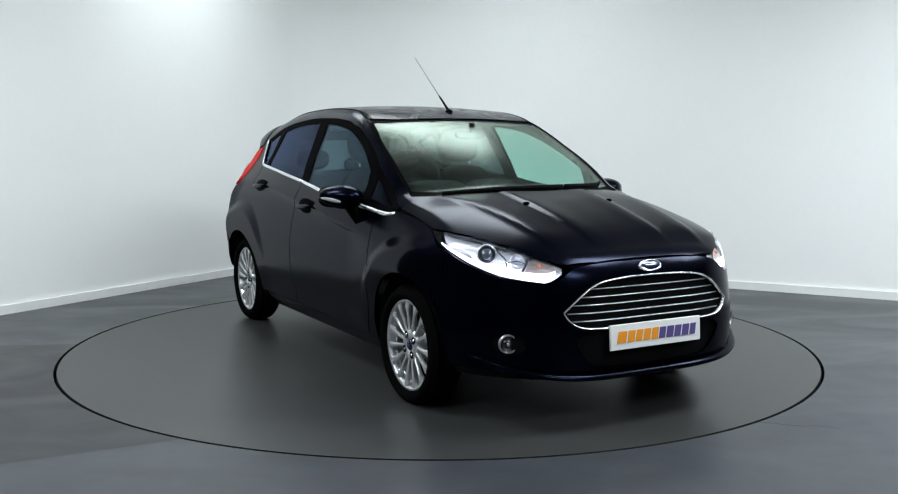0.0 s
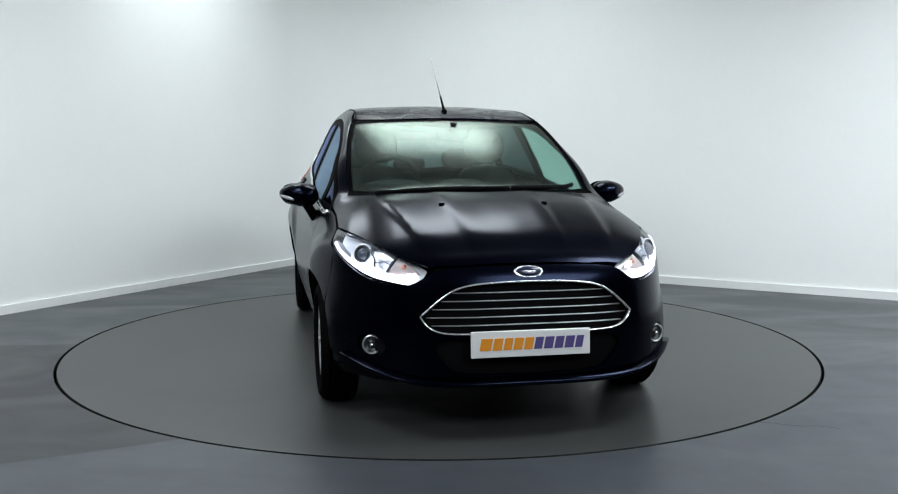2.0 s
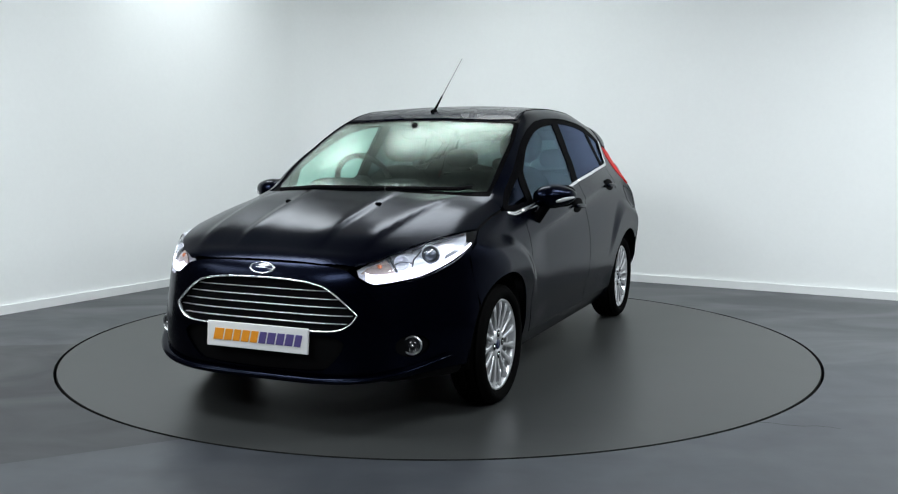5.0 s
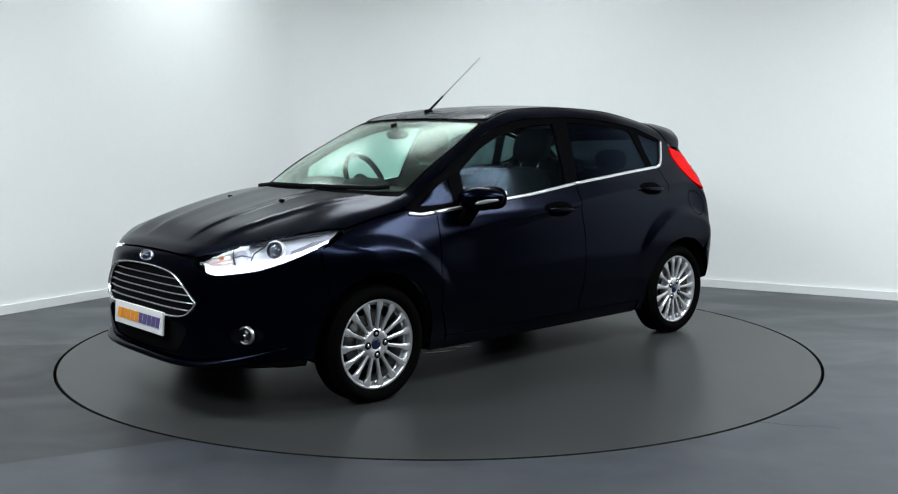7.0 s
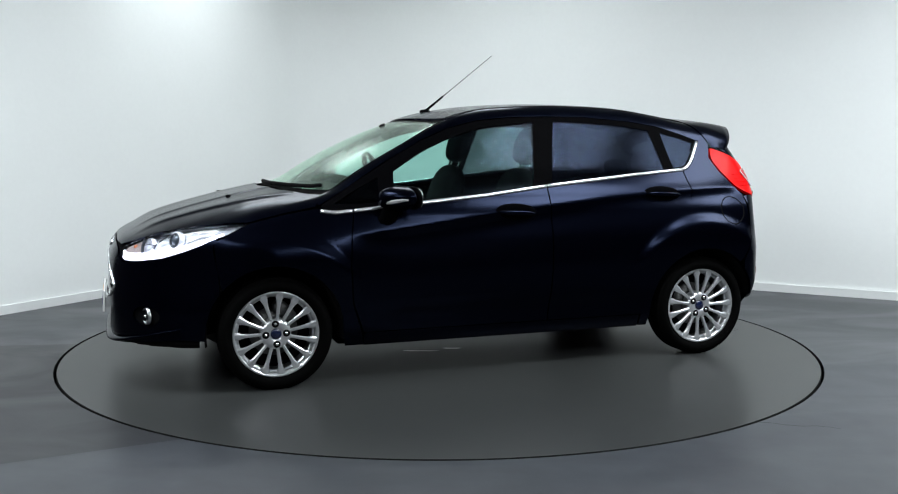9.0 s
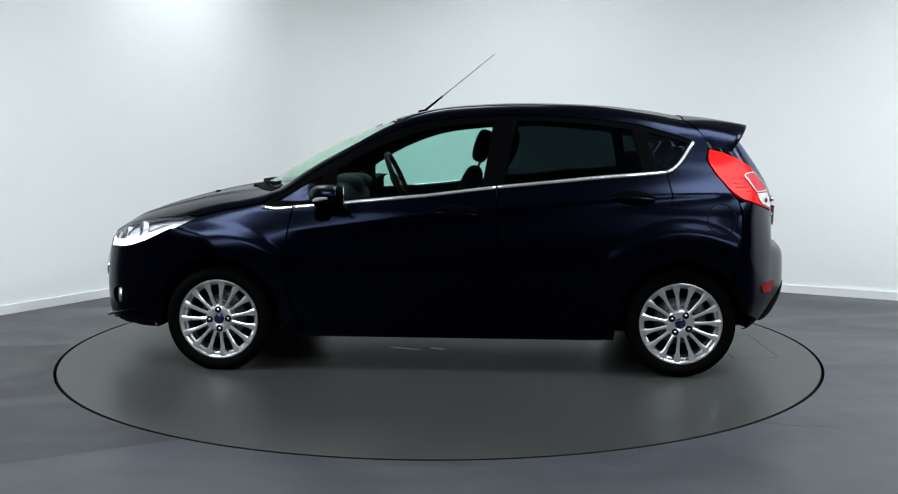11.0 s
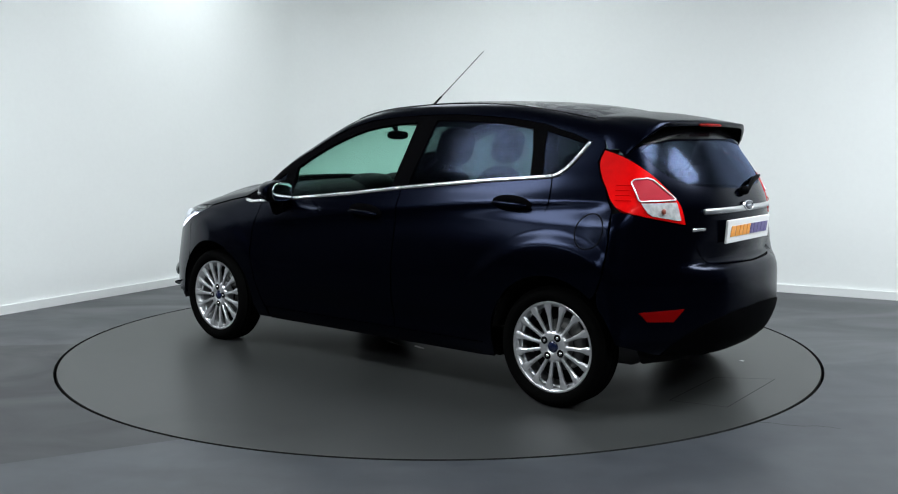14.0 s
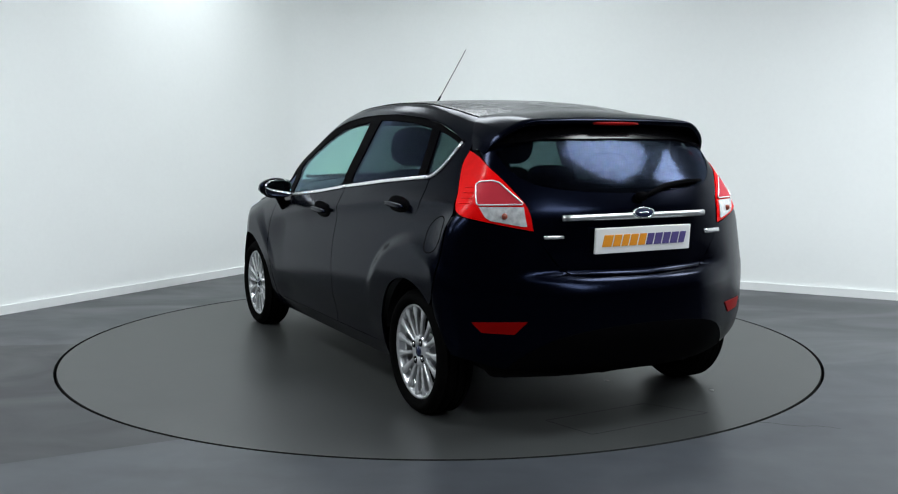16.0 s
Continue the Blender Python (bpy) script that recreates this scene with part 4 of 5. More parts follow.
def oval(name, rx, rz, c, n, parent, rim, mtl_in):
    m = Vector(n).to_track_quat("Y", "Z").to_matrix().to_4x4()
    outer = part(name, lathe([(0.0, 0.004), (0.86, 0.004), (0.88, 0.008), (1.0, 0.006), (1.02, -0.004)], 48), rim, parent, "oval badge with chrome rim")
    inner = part("badge_field", lathe([(0.0, 0.0075), (0.8, 0.0065), (0.87, 0.0045)], 48), mtl_in, outer, "dark blue enamel field")
    mark = part("badge_mark", blob(0.5, 0.0035, 0.16, (0, 0.007, 0), 2.2, 16), rim, outer, "plain silver mark")
    for ob in (outer, inner, mark):
        for v in ob.data.vertices:
            w = m @ Vector((v.co.x * rx, v.co.y, v.co.z * rz)) + Vector(c)
            v.co = w
    return outer


c = lift([(0.0, 0.70)], "front")[0]
oval("front_badge", 0.063, 0.026, c, normals(c[None])[0], bumper, CHROME, BLUEB)


def number_plate(x, z, ry, yaw, parent, name):
    """White plate with ten slanted blocks in two colours in place of its lettering."""
    plate = part(name, box_bm(0.012, 0.52, 0.111, bevel=0.003), PLATEM, parent, "white plate with orange and purple slanted blocks")
    plate.matrix_basis = pose(x, 0, z, 0, ry, yaw)
    y0 = -0.225
    for k, (w, mt) in enumerate([(0.056, ORANGE), (0.046, ORANGE), (0.042, ORANGE), (0.046, ORANGE), (0.044, ORANGE), (0.042, PURPLE), (0.046, PURPLE), (0.044, PURPLE), (0.046, PURPLE), (0.040, PURPLE)]):
        bm = bmesh.new()
        h, sl = 0.025, 0.010
        ring = [(y0, -h), (y0 + w - 0.008, -h), (y0 + w - 0.008 + sl, h), (y0 + sl, h)]
        f = [bm.verts.new((0.0085, a, b)) for a, b in ring]
        g = [bm.verts.new((0.0055, a, b)) for a, b in ring]
        bm.faces.new(f)
        for i in range(4):
            bm.faces.new((f[i], g[i], g[(i + 1) % 4], f[(i + 1) % 4]))
        bmesh.ops.recalc_face_normals(bm, faces=bm.faces[:])
        part("printed_block", bm, mt, plate)
        y0 += w + 0.0005
    return plate


number_plate(2.062, 0.404, -4, 0, bumper, "front_plate")

# ---- tail ----
def to_tail(pts):
    """(y, z) on the rear face as (arc, z)."""
    return bearing([tuple(q) for q in lift(pts, "rear")], "tail")


TG_SIDE = bearing([(-1.475, 0.612, 1.205), (-1.545, 0.614, 1.158), (-1.635, 0.592, 1.085), (-1.677, 0.566, 1.055), (-1.742, 0.527, 0.968), (-1.757, 0.525, 0.88)], "tail")
TG_LOW = to_tail([(0.472, 0.81), (0.40, 0.715), (0.355, 0.684), (0.0, 0.676)])
RGLASS = [(0.0, 1.262), (0.36, 1.258), (0.52, 1.238), (0.585, 1.20), (0.575, 1.15), (0.545, 1.105), (0.495, 1.072), (0.42, 1.05), (0.29, 1.033), (0.0, 1.022)]
tailgate = panel("tailgate", both(to_tail([(0.0, 1.345), (0.3, 1.34), (0.45, 1.325), (0.56, 1.27)]) + TG_SIDE + TG_LOW), "tail", PAINT, car, grid=0.03, holes=[both(to_tail(soften([(a * 0.992, b) for a, b in RGLASS], 1, False, 60)))])
rg = panel("rear_window", both(to_tail(soften(RGLASS, 1, False, 60))), "tail", TAILG, tailgate, level=-0.003, thick=0.004, grid=0.05, label="dark tinted rear window")
rg.visible_shadow = False
# black panel: the shade under the spoiler, put in as colour
panel("spoiler_shade_panel", both(to_tail([(0.0, 1.338), (0.3, 1.334), (0.44, 1.318), (0.53, 1.28), (0.59, 1.215), (0.55, 1.235), (0.36, 1.258), (0.0, 1.262)])), "tail", GLOSSB, tailgate, level=0.006, thick=0.01, grid=0.03, label="black panel standing for the shade below the spoiler")
lamp_bot = bearing([(-1.755, 0.535, 0.868), (-1.655, 0.70, 0.907), (-1.565, 0.75, 0.935)], "tail")
redge = bearing([(x, side_y(x, z), z) for x, z in [(-1.537, 0.925), (-1.552, 0.80), (-1.542, 0.65), (-1.507, 0.565)] + arch(-WB2, 141, 171, n=10)], "tail")
RB_HALF = to_tail([(0.0, 0.670), (0.355, 0.678), (0.405, 0.71), (0.478, 0.818), (0.515, 0.868)]) + lamp_bot + redge + to_tail([(0.74, 0.318), (0.6, 0.272), (0.3, 0.262), (0.0, 0.262)])
rbumper = panel("rear_bumper", both(soften(RB_HALF, 1, False)), "tail", PAINT, car, grid=0.03)
panel("rear_valance", both(soften([(0.0, 0.47), (0.25, 0.462), (0.42, 0.43), (0.52, 0.37), (0.58, 0.315), (0.60, 0.275), (0.3, 0.245), (0.0, 0.245)], 1, False)), "rear", BLACK, rbumper, level=0.004, thick=0.02, label="black plastic lower valance")
for s in (1, -1):
    panel("reflector", [(s * a, b) for a, b in ((0.55, 0.493), (0.755, 0.49), (0.72, 0.446), (0.60, 0.438))], "rear", REDD, rbumper, level=0.004, thick=0.01, grid=0.02, label="dark red reflector")
    tail = panel("tail_lamp", soften(bearing(TAIL_OUT, "tail"), 2), "tail", REDL, car, level=0.004, thick=0.02, grid=0.025, flip=s, label="red tail lamp with clear reversing lens")
    panel("lamp_backing", bearing(TAIL_OUT, "tail"), "tail", SHELLM, tail, level=-0.03, thick=0.004, grid=0.04, flip=s, label="dark lamp backing")
    up = bearing([(-1.57, 0.672, 1.066), (-1.58, 0.66, 1.078), (-1.62, 0.622, 1.084), (-1.645, 0.605, 1.075), (-1.722, 0.537, 0.99), (-1.722, 0.541, 0.984), (-1.637, 0.70, 0.982), (-1.625, 0.70, 0.986)], "tail")
    dn = bearing([(-1.638, 0.702, 0.974), (-1.728, 0.537, 0.974), (-1.744, 0.528, 0.892), (-1.735, 0.545, 0.892), (-1.675, 0.665, 0.916), (-1.66, 0.682, 0.93)], "tail")
    panel("brake_lens", up, "tail", PINKL, tail, level=0.008, thick=0.006, grid=0.02, flip=s, label="paler red lens")
    panel("reversing_lens", dn, "tail", REVL, tail, level=0.008, thick=0.006, grid=0.02, flip=s, label="clear reversing lens")
    bulb = lift(bearing([(-1.70, 0.61, 0.935)], "tail"), "tail", 0.012)[0]
    part("bulb_spot", blob(0.008, 0.014, 0.014, (bulb[0], s * bulb[1], bulb[2]), 2, 14), BULB, tail, "small amber bulb spot")
    for k in range(4):
        zz = 0.985 + 0.022 * k
        rib = bearing([(-1.52 + 0.12 * (zz - 0.98), 0.728 - 0.35 * (zz - 0.98), zz), (-1.585 + 0.1 * (zz - 0.98), 0.70 - 0.3 * (zz - 0.98), zz + 0.002)], "tail")
        strip_on("lens_rib", rib, "tail", 0.005, 0.003, RIBM, tail, level=0.005, flip=s, step=0.02, label="deeper red rib in the lens")
    strip_on("lens_frame", up, "tail", 0.007, 0.006, WHITEL, tail, level=0.010, flip=s, closed=True, step=0.02, label="white lens frame")
strip_on("tailgate_bar", [(0.39, 0.925), (0.0, 0.928), (-0.39, 0.925)], "rear", 0.028, 0.018, SATIN, tailgate, level=0.006, step=0.04, label="satin silver bar above the plate")
c = lift([(0.0, 0.938)], "rear")[0]
oval("rear_badge", 0.058, 0.024, c + normals(c[None])[0] * 0.012, normals(c[None])[0], tailgate, CHROME, BLUEB)
number_plate(-1.852, 0.826, 4, 180, tailgate, "rear_plate")
strip_on("model_script", [(-0.40, 0.838), (-0.52, 0.838)], "rear", 0.022, 0.006, CHROME, tailgate, step=0.02, label="small chrome script mark, unreadable")
strip_on("trim_badge", [(0.385, 0.845), (0.468, 0.845)], "rear", 0.016, 0.006, CHROME, tailgate, step=0.02, label="small silver trim mark, unreadable")


def spoiler():
    """Roof spoiler: a curved blade from the roof's end, turned down at both sides."""
    yl = spline([(0.0, 0.0), (0.5, 0.36), (0.75, 0.515), (0.88, 0.585), (1.0, 0.618)])
    n, rows = 49, 9
    lead, trail = [], []
    for i in range(n):
        s = -1 + 2 * i / (n - 1)
        a, sg = abs(s), (1 if s >= 0 else -1)
        y = float(yl(a))
        if a < 0.75:
            p = lift([(-1.314 + 0.034 * (a / 0.75) ** 2, y)], "top", 0.004)[0]
        else:
            k = (a - 0.75) / 0.25
            p = lift([(-1.283 - 0.14 * k, 0.868 - 0.275 * k)], "rail", 0.004)[0]
        lead.append((p[0], sg * p[1], p[2]))
        b = float(yl(a))
        tx = -1.645 + 0.025 * a ** 2 + 0.105 * max(0, (a - 0.6) / 0.4) ** 1.6
        tz = 1.345 - 0.018 * a ** 2 - 0.135 * max(0, (a - 0.62) / 0.38) ** 1.5
        trail.append((tx, sg * b * 0.99, tz))
    L, T = np.array(lead), np.array(trail)
    V = []
    for r in range(rows):
        k = r / (rows - 1)
        bulge = 0.010 * math.sin(math.pi * k)
        V.append(L + (T - L) * k + np.array([0, 0, bulge]))
    under0 = T + np.array([0.012, 0, -0.022])
    under1 = L + np.array([-0.10, 0, -0.075])
    lip = T + np.array([-0.001, 0, -0.008])
    V += [lip, under0]
    under = np.concatenate([under0 + (0, 0, 0.002), (under0 + under1) / 2 + (0, 0, 0.004), under1])
    FU = [(r * n + i, (r + 1) * n + i, (r + 1) * n + i + 1, r * n + i + 1) for r in range(2) for i in range(n - 1)]
    R = len(V)
    V = np.concatenate(V)
    F = [(r * n + i, r * n + i + 1, (r + 1) * n + i + 1, (r + 1) * n + i) for r in range(R - 1) for i in range(n - 1)]
    ob = mesh_ob("roof_spoiler", V, F, PAINT, car)
    bm = bmesh.new()
    bm.from_mesh(ob.data)
    bmesh.ops.recalc_face_normals(bm, faces=bm.faces[:])
    bm.to_mesh(ob.data)
    bm.free()
    # underside coloured black to deepen the shade below the blade
    mesh_ob("spoiler_shade_side", under, FU, BLACK, ob, None, "spoiler underside, blackened for its shade")
    lamp = part("high_brake_lamp", blob(0.012, 0.125, 0.008, (-1.642, 0, 1.327), 4, 16), REDD, ob, "dark red high brake lamp")
    return ob


spoiler()


def wiper(name, pts, parent, arm=0.016):
    """An arm and blade along 3D points."""
    P = resample(pts, 0.05, False)
    return sweep(name, P, np.tile((0, 0, 1.0), (len(P), 1)), arm, 0.022, SHELLM, parent, "black wiper", taper=True)


def on_screen(x, y, h=0.004):
    p = lift([(x, y)], "top")[0]
    return (p[0], p[1], p[2] + h)


wiper("wiper", [on_screen(1.06, -0.53, 0.006), on_screen(1.145, -0.25), on_screen(1.155, 0.0), on_screen(1.15, 0.15)], car, 0.018)
wiper("wiper", [on_screen(1.15, 0.16, 0.006), on_screen(1.085, 0.35), on_screen(1.0, 0.50), on_screen(0.95, 0.555)], car, 0.024)
R = lambda y, z, h: tuple(lift([(y, z)], "rear", h)[0])
P = resample([R(-0.005, 1.01, 0.03), R(-0.16, 1.055, 0.022), R(-0.30, 1.068, 0.016), R(-0.42, 1.07, 0.012)], 0.05, False)
sweep("rear_wiper", P, normals(P), 0.026, 0.016, BLACK, tailgate, "black rear wiper", taper=True)
part("wiper_pivot", blob(0.022, 0.03, 0.022, R(-0.005, 1.01, 0.015), 2.4, 16), BLACK, tailgate)

# antenna on the front of the roof
base, tip = Vector((0.205, 0, lift([(0.205, 0.0)], "top")[0, 2])), Vector((-0.233, 0, 1.768))


def rod(a, b, r0, r1, seg=10):
    d = (b - a)
    return_m = Matrix.Translation((a + b) / 2) @ d.to_track_quat("Z", "Y").to_matrix().to_4x4()
    bm = bmesh.new()
    bmesh.ops.create_cone(bm, cap_ends=True, segments=seg, radius1=r0, radius2=r1, depth=d.length, matrix=return_m)
    for f in bm.faces:
        f.smooth = len(f.verts) == 4
    return bm


aerial = part("antenna", rod(base + (tip - base) * 0.02, tip, 0.0034, 0.0024), ROD, car, "thin grey roof antenna with a black foot")
part("antenna_foot", blob(0.035, 0.017, 0.014, base + Vector((-0.008, 0, 0.004)), 2.2, 18), BLACK, aerial)
part("antenna_spring", rod(base, base + (tip - base) * 0.28, 0.0085, 0.0055), BLACK, aerial)

# door mirrors
for s in (1, -1):
    bm = bmesh.new()
    bmesh.ops.create_uvsphere(bm, u_segments=36, v_segments=20, radius=1)
    for v in bm.verts:
        x, y, z = v.co
        k = (abs(x) ** 2.5 + abs(y) ** 2.5 + abs(z) ** 2.5) ** -0.4
        x, y, z = x * k, y * k, z * k
        w = 1 - 0.30 * max(0, y)                       # narrower towards its outer tip
        X = 0.622 + (x * 0.125 if x > 0 else x * 0.04) * w
        v.co = (X - 0.055 * (y + 1) * 0.5, s * (0.888 + 0.105 * y), 0.958 + 0.064 * z * w + 0.004 * y)
    bmesh.ops.recalc_face_normals(bm, faces=bm.faces[:])
    for f in bm.faces:
        f.smooth = True
    mirror = part("door_mirror", bm, PAINT, car, "dark navy door mirror with indicator")
    ga = blob(0.004, 0.092, 0.053, (0.538, s * 0.882, 0.958), 3.2, 24, Matrix.Rotation(radians(s * 12), 3, "Z"))
    part("mirror_glass", ga, MIRRORG, mirror)
    part("mirror_rim", blob(0.016, 0.101, 0.0600, (0.556, s * 0.882, 0.958), 3.0, 24, Matrix.Rotation(radians(s * 12), 3, "Z")), BLACK, mirror, "black rim")
    lens_p, lens_n = [], []
    for y in np.linspace(0.30, 0.965, 9):
        z = -0.52 + 0.36 * y
        x = max(0.0, 1 - y ** 2.5 - abs(z) ** 2.5) ** 0.4
        w = 1 - 0.30 * y
        lens_p.append((0.622 + x * 0.125 * w - 0.0275 * (y + 1) + 0.001, s * (0.888 + 0.105 * y + 0.001), 0.958 + 0.064 * z * w + 0.004 * y))
        lens_n.append(Vector((x * 0.9 + 0.2, s * (0.2 + y), -0.15)).normalized())
    sweep("indicator_lens", lens_p, lens_n, 0.020, 0.006, INDL, mirror, "clear indicator lens", taper=True)
    P = np.array([(0.665, s * 0.785, 0.80), (0.66, s * 0.812, 0.845), (0.648, s * 0.838, 0.89), (0.635, s * 0.862, 0.925)])
    sweep("mirror_foot", P, np.tile((0, 1.0 * s, -0.5), (4, 1)), 0.10, 0.045, BLACK, mirror, "black mirror foot")

# ---- cabin ----
def seat(x, y, z0, back_h, name, wide=0.25, posts=True):
    th = part(name, blob(0.26, wide, 0.085, (x + 0.22, y, z0), 3.0), CLOTH, car, "dark cloth seat")
    lean = Matrix.Rotation(radians(-17), 3, "Y")
    part("backrest", blob(0.075, wide * 0.92, back_h / 2, (x - 0.09, y, z0 + back_h * 0.5), 3.0, 28, lean), CLOTH, th)
    top = Vector((x - 0.09, y, z0 + back_h * 0.5)) + lean @ Vector((0, 0, back_h / 2))
    hr = top + lean @ Vector((0, 0, 0.135))
    part("headrest", blob(0.055, 0.135, 0.108, hr, 3.0, 24, lean), CLOTH, th)
    for dy in (0.07, -0.07):
        part("headrest_post", rod(top + Vector((0, dy, -0.03)), hr + Vector((0, dy, -0.06)), 0.006, 0.006, 8), CHROME, th, "chrome headrest post")


for x, y in ((-0.11, 0.37), (0.06, -0.37)):
    seat(x, y, 0.54, 0.56, "front_seat")
bench = part("rear_bench", blob(0.24, 0.60, 0.09, (-0.72, 0, 0.50), 3.5), CLOTH, car, "dark cloth rear bench")
part("bench_back", blob(0.07, 0.60, 0.28, (-1.0, 0, 0.77), 3.5, 28, Matrix.Rotation(radians(-20), 3, "Y")), CLOTH, bench)
for y in (0.36, -0.36, 0.0):
    part("headrest", blob(0.045, 0.12, 0.07 if y else 0.05, (-1.11, y, 1.12 if y else 1.08), 3.0, 20), CLOTH, bench)
part("cabin_floor", box_bm(2.1, 1.2, 0.05, (-0.1, 0, 0.27), 0.01), DASH, car)
part("parcel_shelf", box_bm(0.38, 1.1, 0.02, (-1.38, 0, 1.0), 0.006), DASH, car)
dash = part("dashboard", blob(0.22, 0.66, 0.13, (0.80, 0, 0.875), 3.2), DASH, car, "dark dashboard")
part("instrument_hood", blob(0.12, 0.17, 0.05, (0.70, -0.37, 0.99), 2.6), DASH, dash)
part("centre_stack", blob(0.11, 0.16, 0.08, (0.68, 0, 0.96), 2.8), DASH, dash)
part("cabin_lining_front", box_bm(0.02, 1.3, 0.6, (1.05, 0, 0.62), 0.005), DASH, car, "dark footwell lining")
bm = bmesh.new()
ms = Matrix.Translation((0.40, -0.37, 1.0)) @ Matrix.Rotation(radians(-66), 4, "Y")
ring = [[bm.verts.new(ms @ Vector(((0.178 + 0.017 * math.cos(b)) * math.cos(a), (0.178 + 0.017 * math.cos(b)) * math.sin(a), 0.017 * math.sin(b)))) for b in np.linspace(0, 2 * math.pi, 10, endpoint=False)] for a in np.linspace(0, 2 * math.pi, 40, endpoint=False)]
for i in range(40):
    for j in range(10):
        bm.faces.new((ring[i][j], ring[(i + 1) % 40][j], ring[(i + 1) % 40][(j + 1) % 10], ring[i][(j + 1) % 10])).smooth = True
wheel_s = part("steering_wheel", bm, DASH, car, "black steering wheel")
part("steering_boss", blob(0.06, 0.065, 0.025, (0.42, -0.37, 0.99), 2.6, 20, Matrix.Rotation(radians(-66), 3, "Y")), DASH, wheel_s)
for a in (0, 180, 270):
    d = ms.to_3x3() @ Vector((math.sin(radians(a)), math.cos(radians(a)), 0)) if a != 270 else ms.to_3x3() @ Vector((-1, 0, 0))
    part("steering_spoke", rod(ms.translation + d * 0.05, ms.translation + d * 0.172, 0.014, 0.011, 8), DASH, wheel_s)
part("rear_view_mirror", blob(0.018, 0.095, 0.028, (0.44, 0.0, 1.285), 2.8, 20), BLACK, car, "black rear view mirror")
part("mirror_stem", rod(Vector((0.45, 0, 1.30)), Vector((0.47, 0, 1.345)), 0.012, 0.02, 10), BLACK, car)
headlining = panel("headlining", mirrored([(x - 0.02 if x > 0 else x + 0.03, y * 0.96) for x, y in ROOF_HALF]), "top", mat("grey_headlining", (0.25, 0.25, 0.24), 0.9), car, level=-0.03, grid=0.08, label="grey headlining")

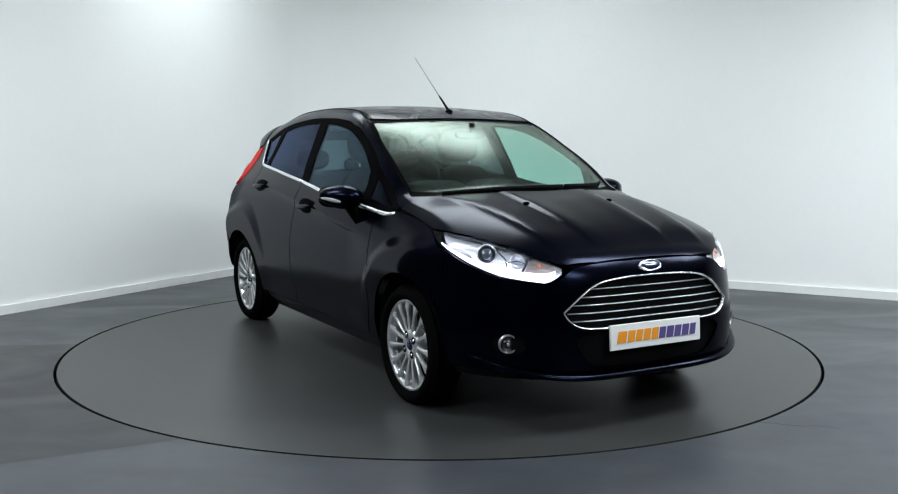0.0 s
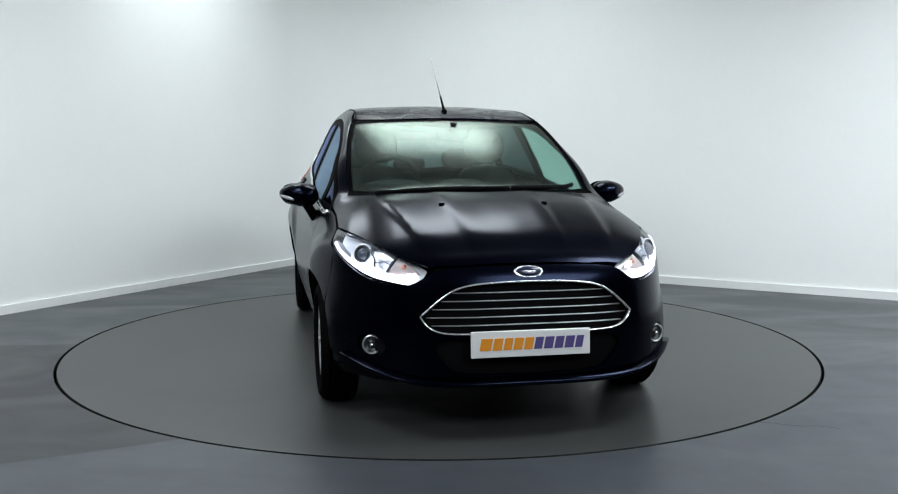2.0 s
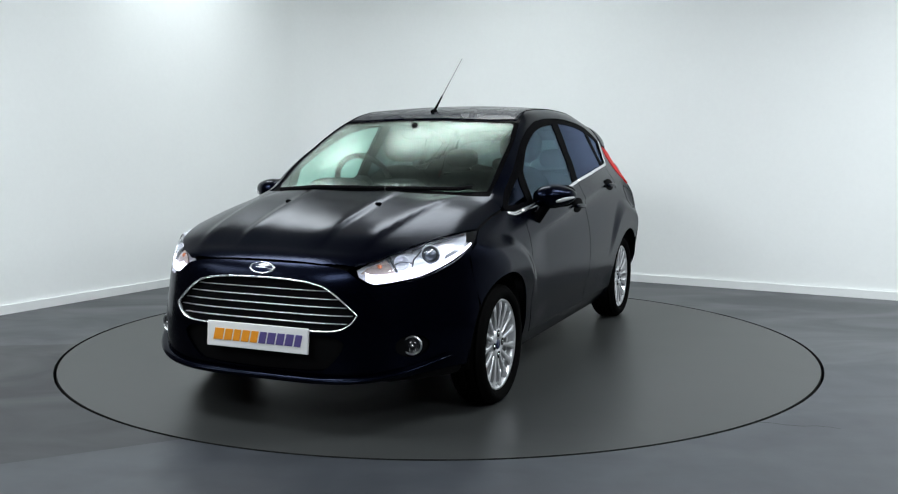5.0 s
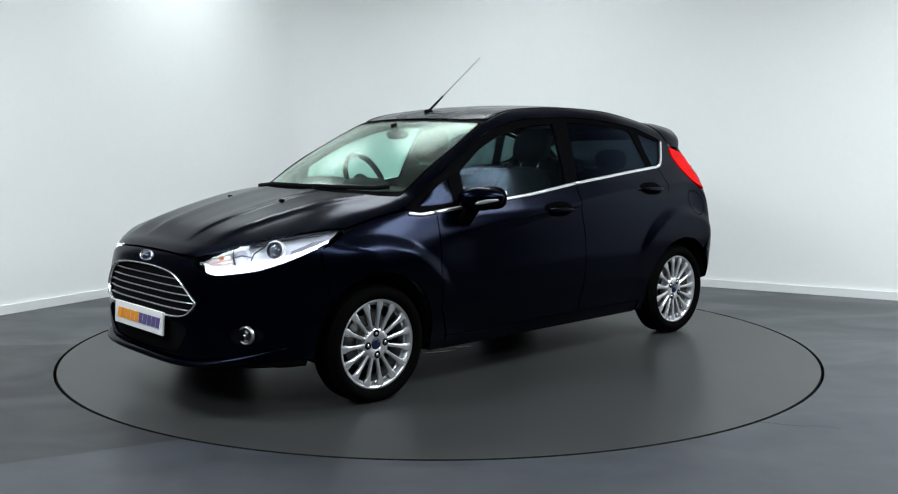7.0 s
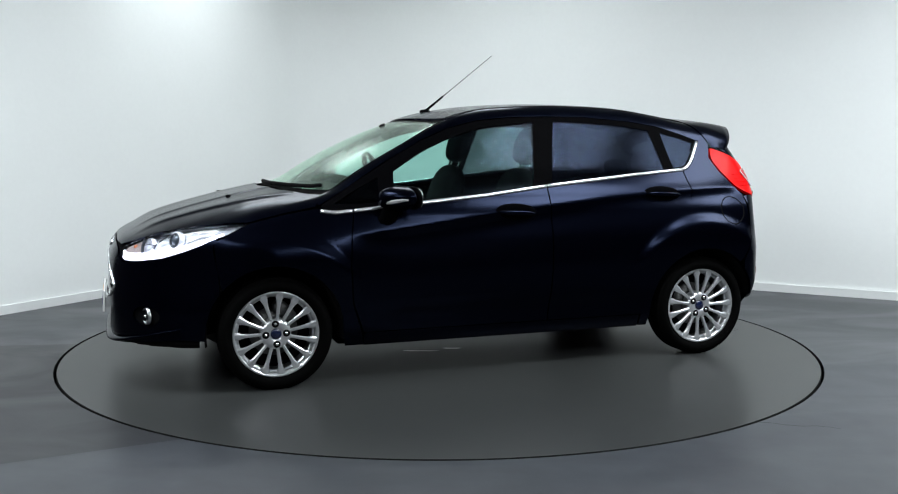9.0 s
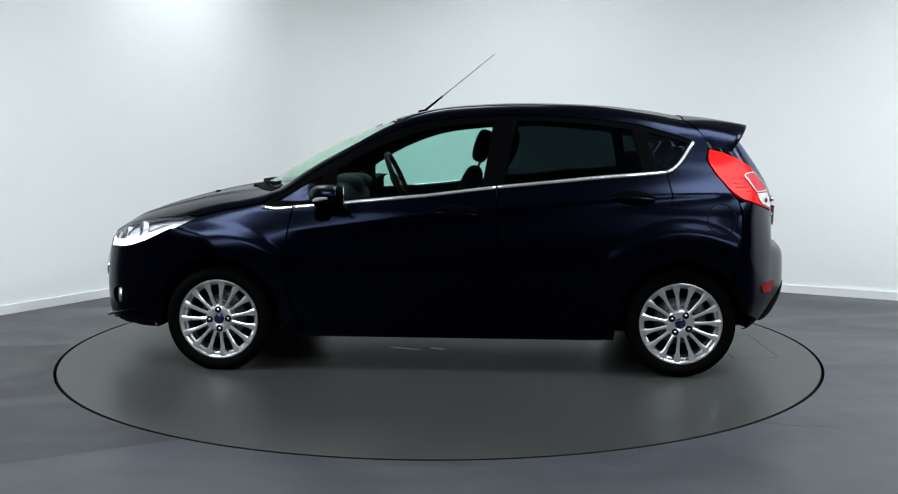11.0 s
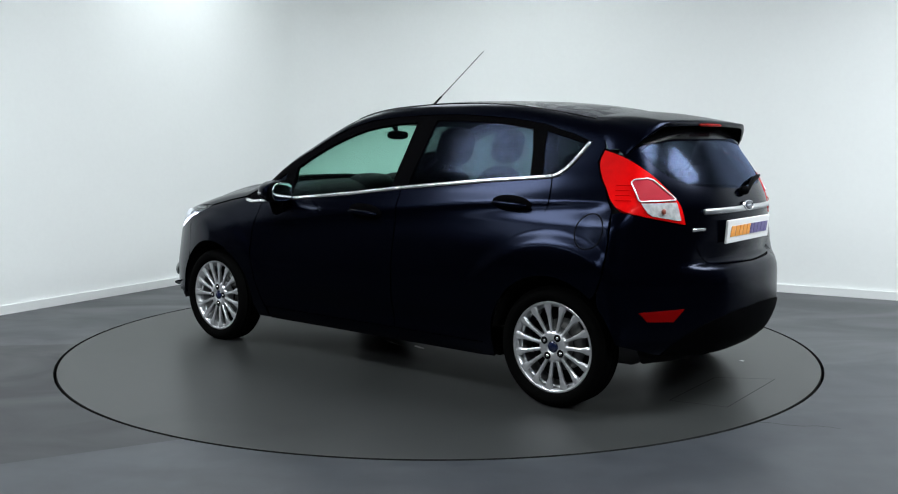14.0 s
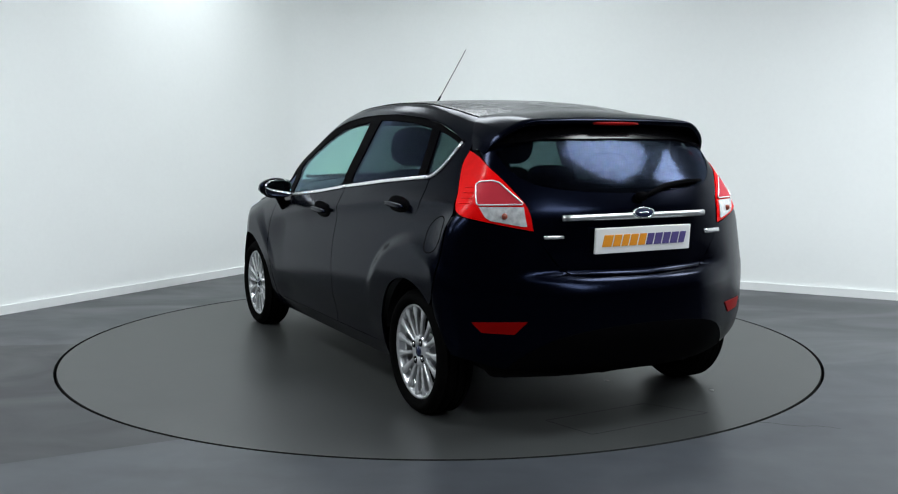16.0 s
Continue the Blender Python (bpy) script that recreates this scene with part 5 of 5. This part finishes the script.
# ---- wheels ----
def make_wheel():
    w = new("wheel")
    w.parent = car
    R0 = TYRE_R
    tyre = [(0.214, 0.060), (0.228, 0.082), (0.246, 0.090), (0.262, 0.087), (0.276, 0.074), (R0 - 0.003, 0.060)]
    for g in (0.045, 0.0, -0.045):
        tyre += [(R0, g + 0.014), (R0, g + 0.006), (R0 - 0.007, g + 0.005), (R0 - 0.007, g - 0.005), (R0, g - 0.006), (R0, g - 0.014)]
    tyre += [(R0 - 0.003, -0.060), (0.276, -0.074), (0.262, -0.087), (0.246, -0.09), (0.214, -0.06)]
    tagged(part("tyre", lathe(tyre, 72), RUBBER, w), "black rubber tyre")
    part("rim", lathe([(0.196, 0.03), (0.2, 0.058), (0.208, 0.066), (0.2175, 0.070), (0.219, 0.064), (0.216, 0.05), (0.205, 0.02), (0.195, -0.06), (0.19, -0.06), (0.198, 0.02)], 72), ALLOY, w, "silver alloy rim")
    part("rim_ledge", lathe([(0.1985, 0.036), (0.188, 0.032), (0.186, 0.026), (0.197, 0.022)], 72), ALLOY, w, "silver ledge between the spoke ends")
    part("brake_disc", lathe([(0.06, -0.03), (0.125, -0.03), (0.125, -0.045), (0.06, -0.045)], 40), STEEL, w)
    part("rim_back", lathe([(0.0, -0.055), (0.196, -0.055), (0.196, -0.06), (0.0, -0.06)], 40), SHELLM, w, "dark inside of the wheel")
    part("caliper", blob(0.035, 0.035, 0.07, (-0.115, -0.02, 0.03), 3, 16), STEEL, w)
    part("hub", lathe([(0.026, 0.052), (0.034, 0.060), (0.062, 0.060), (0.077, 0.052), (0.080, 0.035), (0.080, 0.0)], 48), ALLOY, w, "silver hub")
    part("centre_cap", lathe([(0.0, 0.0615), (0.022, 0.061), (0.0275, 0.056), (0.0275, 0.045)], 32), BLUEB, w, "dark blue centre cap")
    for k in range(4):
        a = radians(45 + 90 * k)
        part("wheel_nut", blob(0.0085, 0.007, 0.0085, (0.052 * math.cos(a), 0.058, 0.052 * math.sin(a)), 2.4, 12), CHROME, w)
        # flat black disc standing for the shade inside the nut's hole
        part("nut_hole_shade", lathe([(0.0, 0.0608), (0.0175, 0.0608), (0.0185, 0.0595)], 20), SHELLM, w).location = (0.052 * math.cos(a), 0.0008, 0.052 * math.sin(a))
    # one spoke: wide at the rim, with a sloped foot
    V, F = [], []
    stations = [(0.070, 0.0080, 0.057, 0.02), (0.11, 0.0085, 0.061, 0.018), (0.15, 0.0100, 0.064, 0.018), (0.172, 0.0135, 0.066, 0.018), (0.186, 0.0185, 0.066, 0.018), (0.213, 0.0205, 0.0655, 0.016)]
    for r, hw, y, d in stations:
        for z, yy in ((-hw, y - 0.004), (-hw * 0.45, y), (hw * 0.45, y), (hw, y - 0.004), (hw * 0.8, y - d), (-hw * 0.8, y - d)):
            V.append((r, yy, z))
    for i in range(len(stations) - 1):
        for j in range(6):
            F.append((i * 6 + j, i * 6 + (j + 1) % 6, (i + 1) * 6 + (j + 1) % 6, (i + 1) * 6 + j))
    me = bpy.data.meshes.new("spoke")
    me.from_pydata(V, [], F)
    me.materials.append(ALLOY)
    bm = bmesh.new()
    bm.from_mesh(me)
    bmesh.ops.recalc_face_normals(bm, faces=bm.faces[:])
    bm.to_mesh(me)
    bm.free()
    for k in range(15):
        o = new("spoke", me)
        o.parent = w
        o.rotation_euler = (0, 2 * math.pi * k / 15, 0)
    return w


first = make_wheel()
WHEEL_Y = {1: 0.752, -1: 0.740}
for sx in (1, -1):
    for sy in (1, -1):
        m = pose(sx * WB2, sy * WHEEL_Y[sx], TYRE_R - (0.006 if sx > 0 else 0), 0, 17 * sx + 31 * sy, 0 if sy > 0 else 180)
        if (sx, sy) == (1, 1):
            first.matrix_basis = m
        else:
            copy_thing(first, m)

# ---- motion of the turntable and the car on it ----
TURN = [(0.0, -60.95), (0.25, -61.9), (0.5, -63.26), (1.0, -67.43), (1.5, -72.91), (2.0, -78.9), (2.5, -84.75), (3.0, -90.62), (3.5, -96.45), (4.0, -102.35),
        (5.25, -117.15), (6.5, -131.97), (9.0, -161.4), (11.5, -190.4), (14.0, -219.4), (16.0, -242.8)]


def turned(deg):
    return pose(0, 0, 0, 0, 0, deg) @ Matrix.Translation((-CAR_OFF[0], -CAR_OFF[1], 0))


def motions():
    walk(car, [(t, turned(a)) for t, a in TURN])
    walk(turntable, [(t, pose(0, 0, 0, 0, 0, a)) for t, a in TURN])


motions()
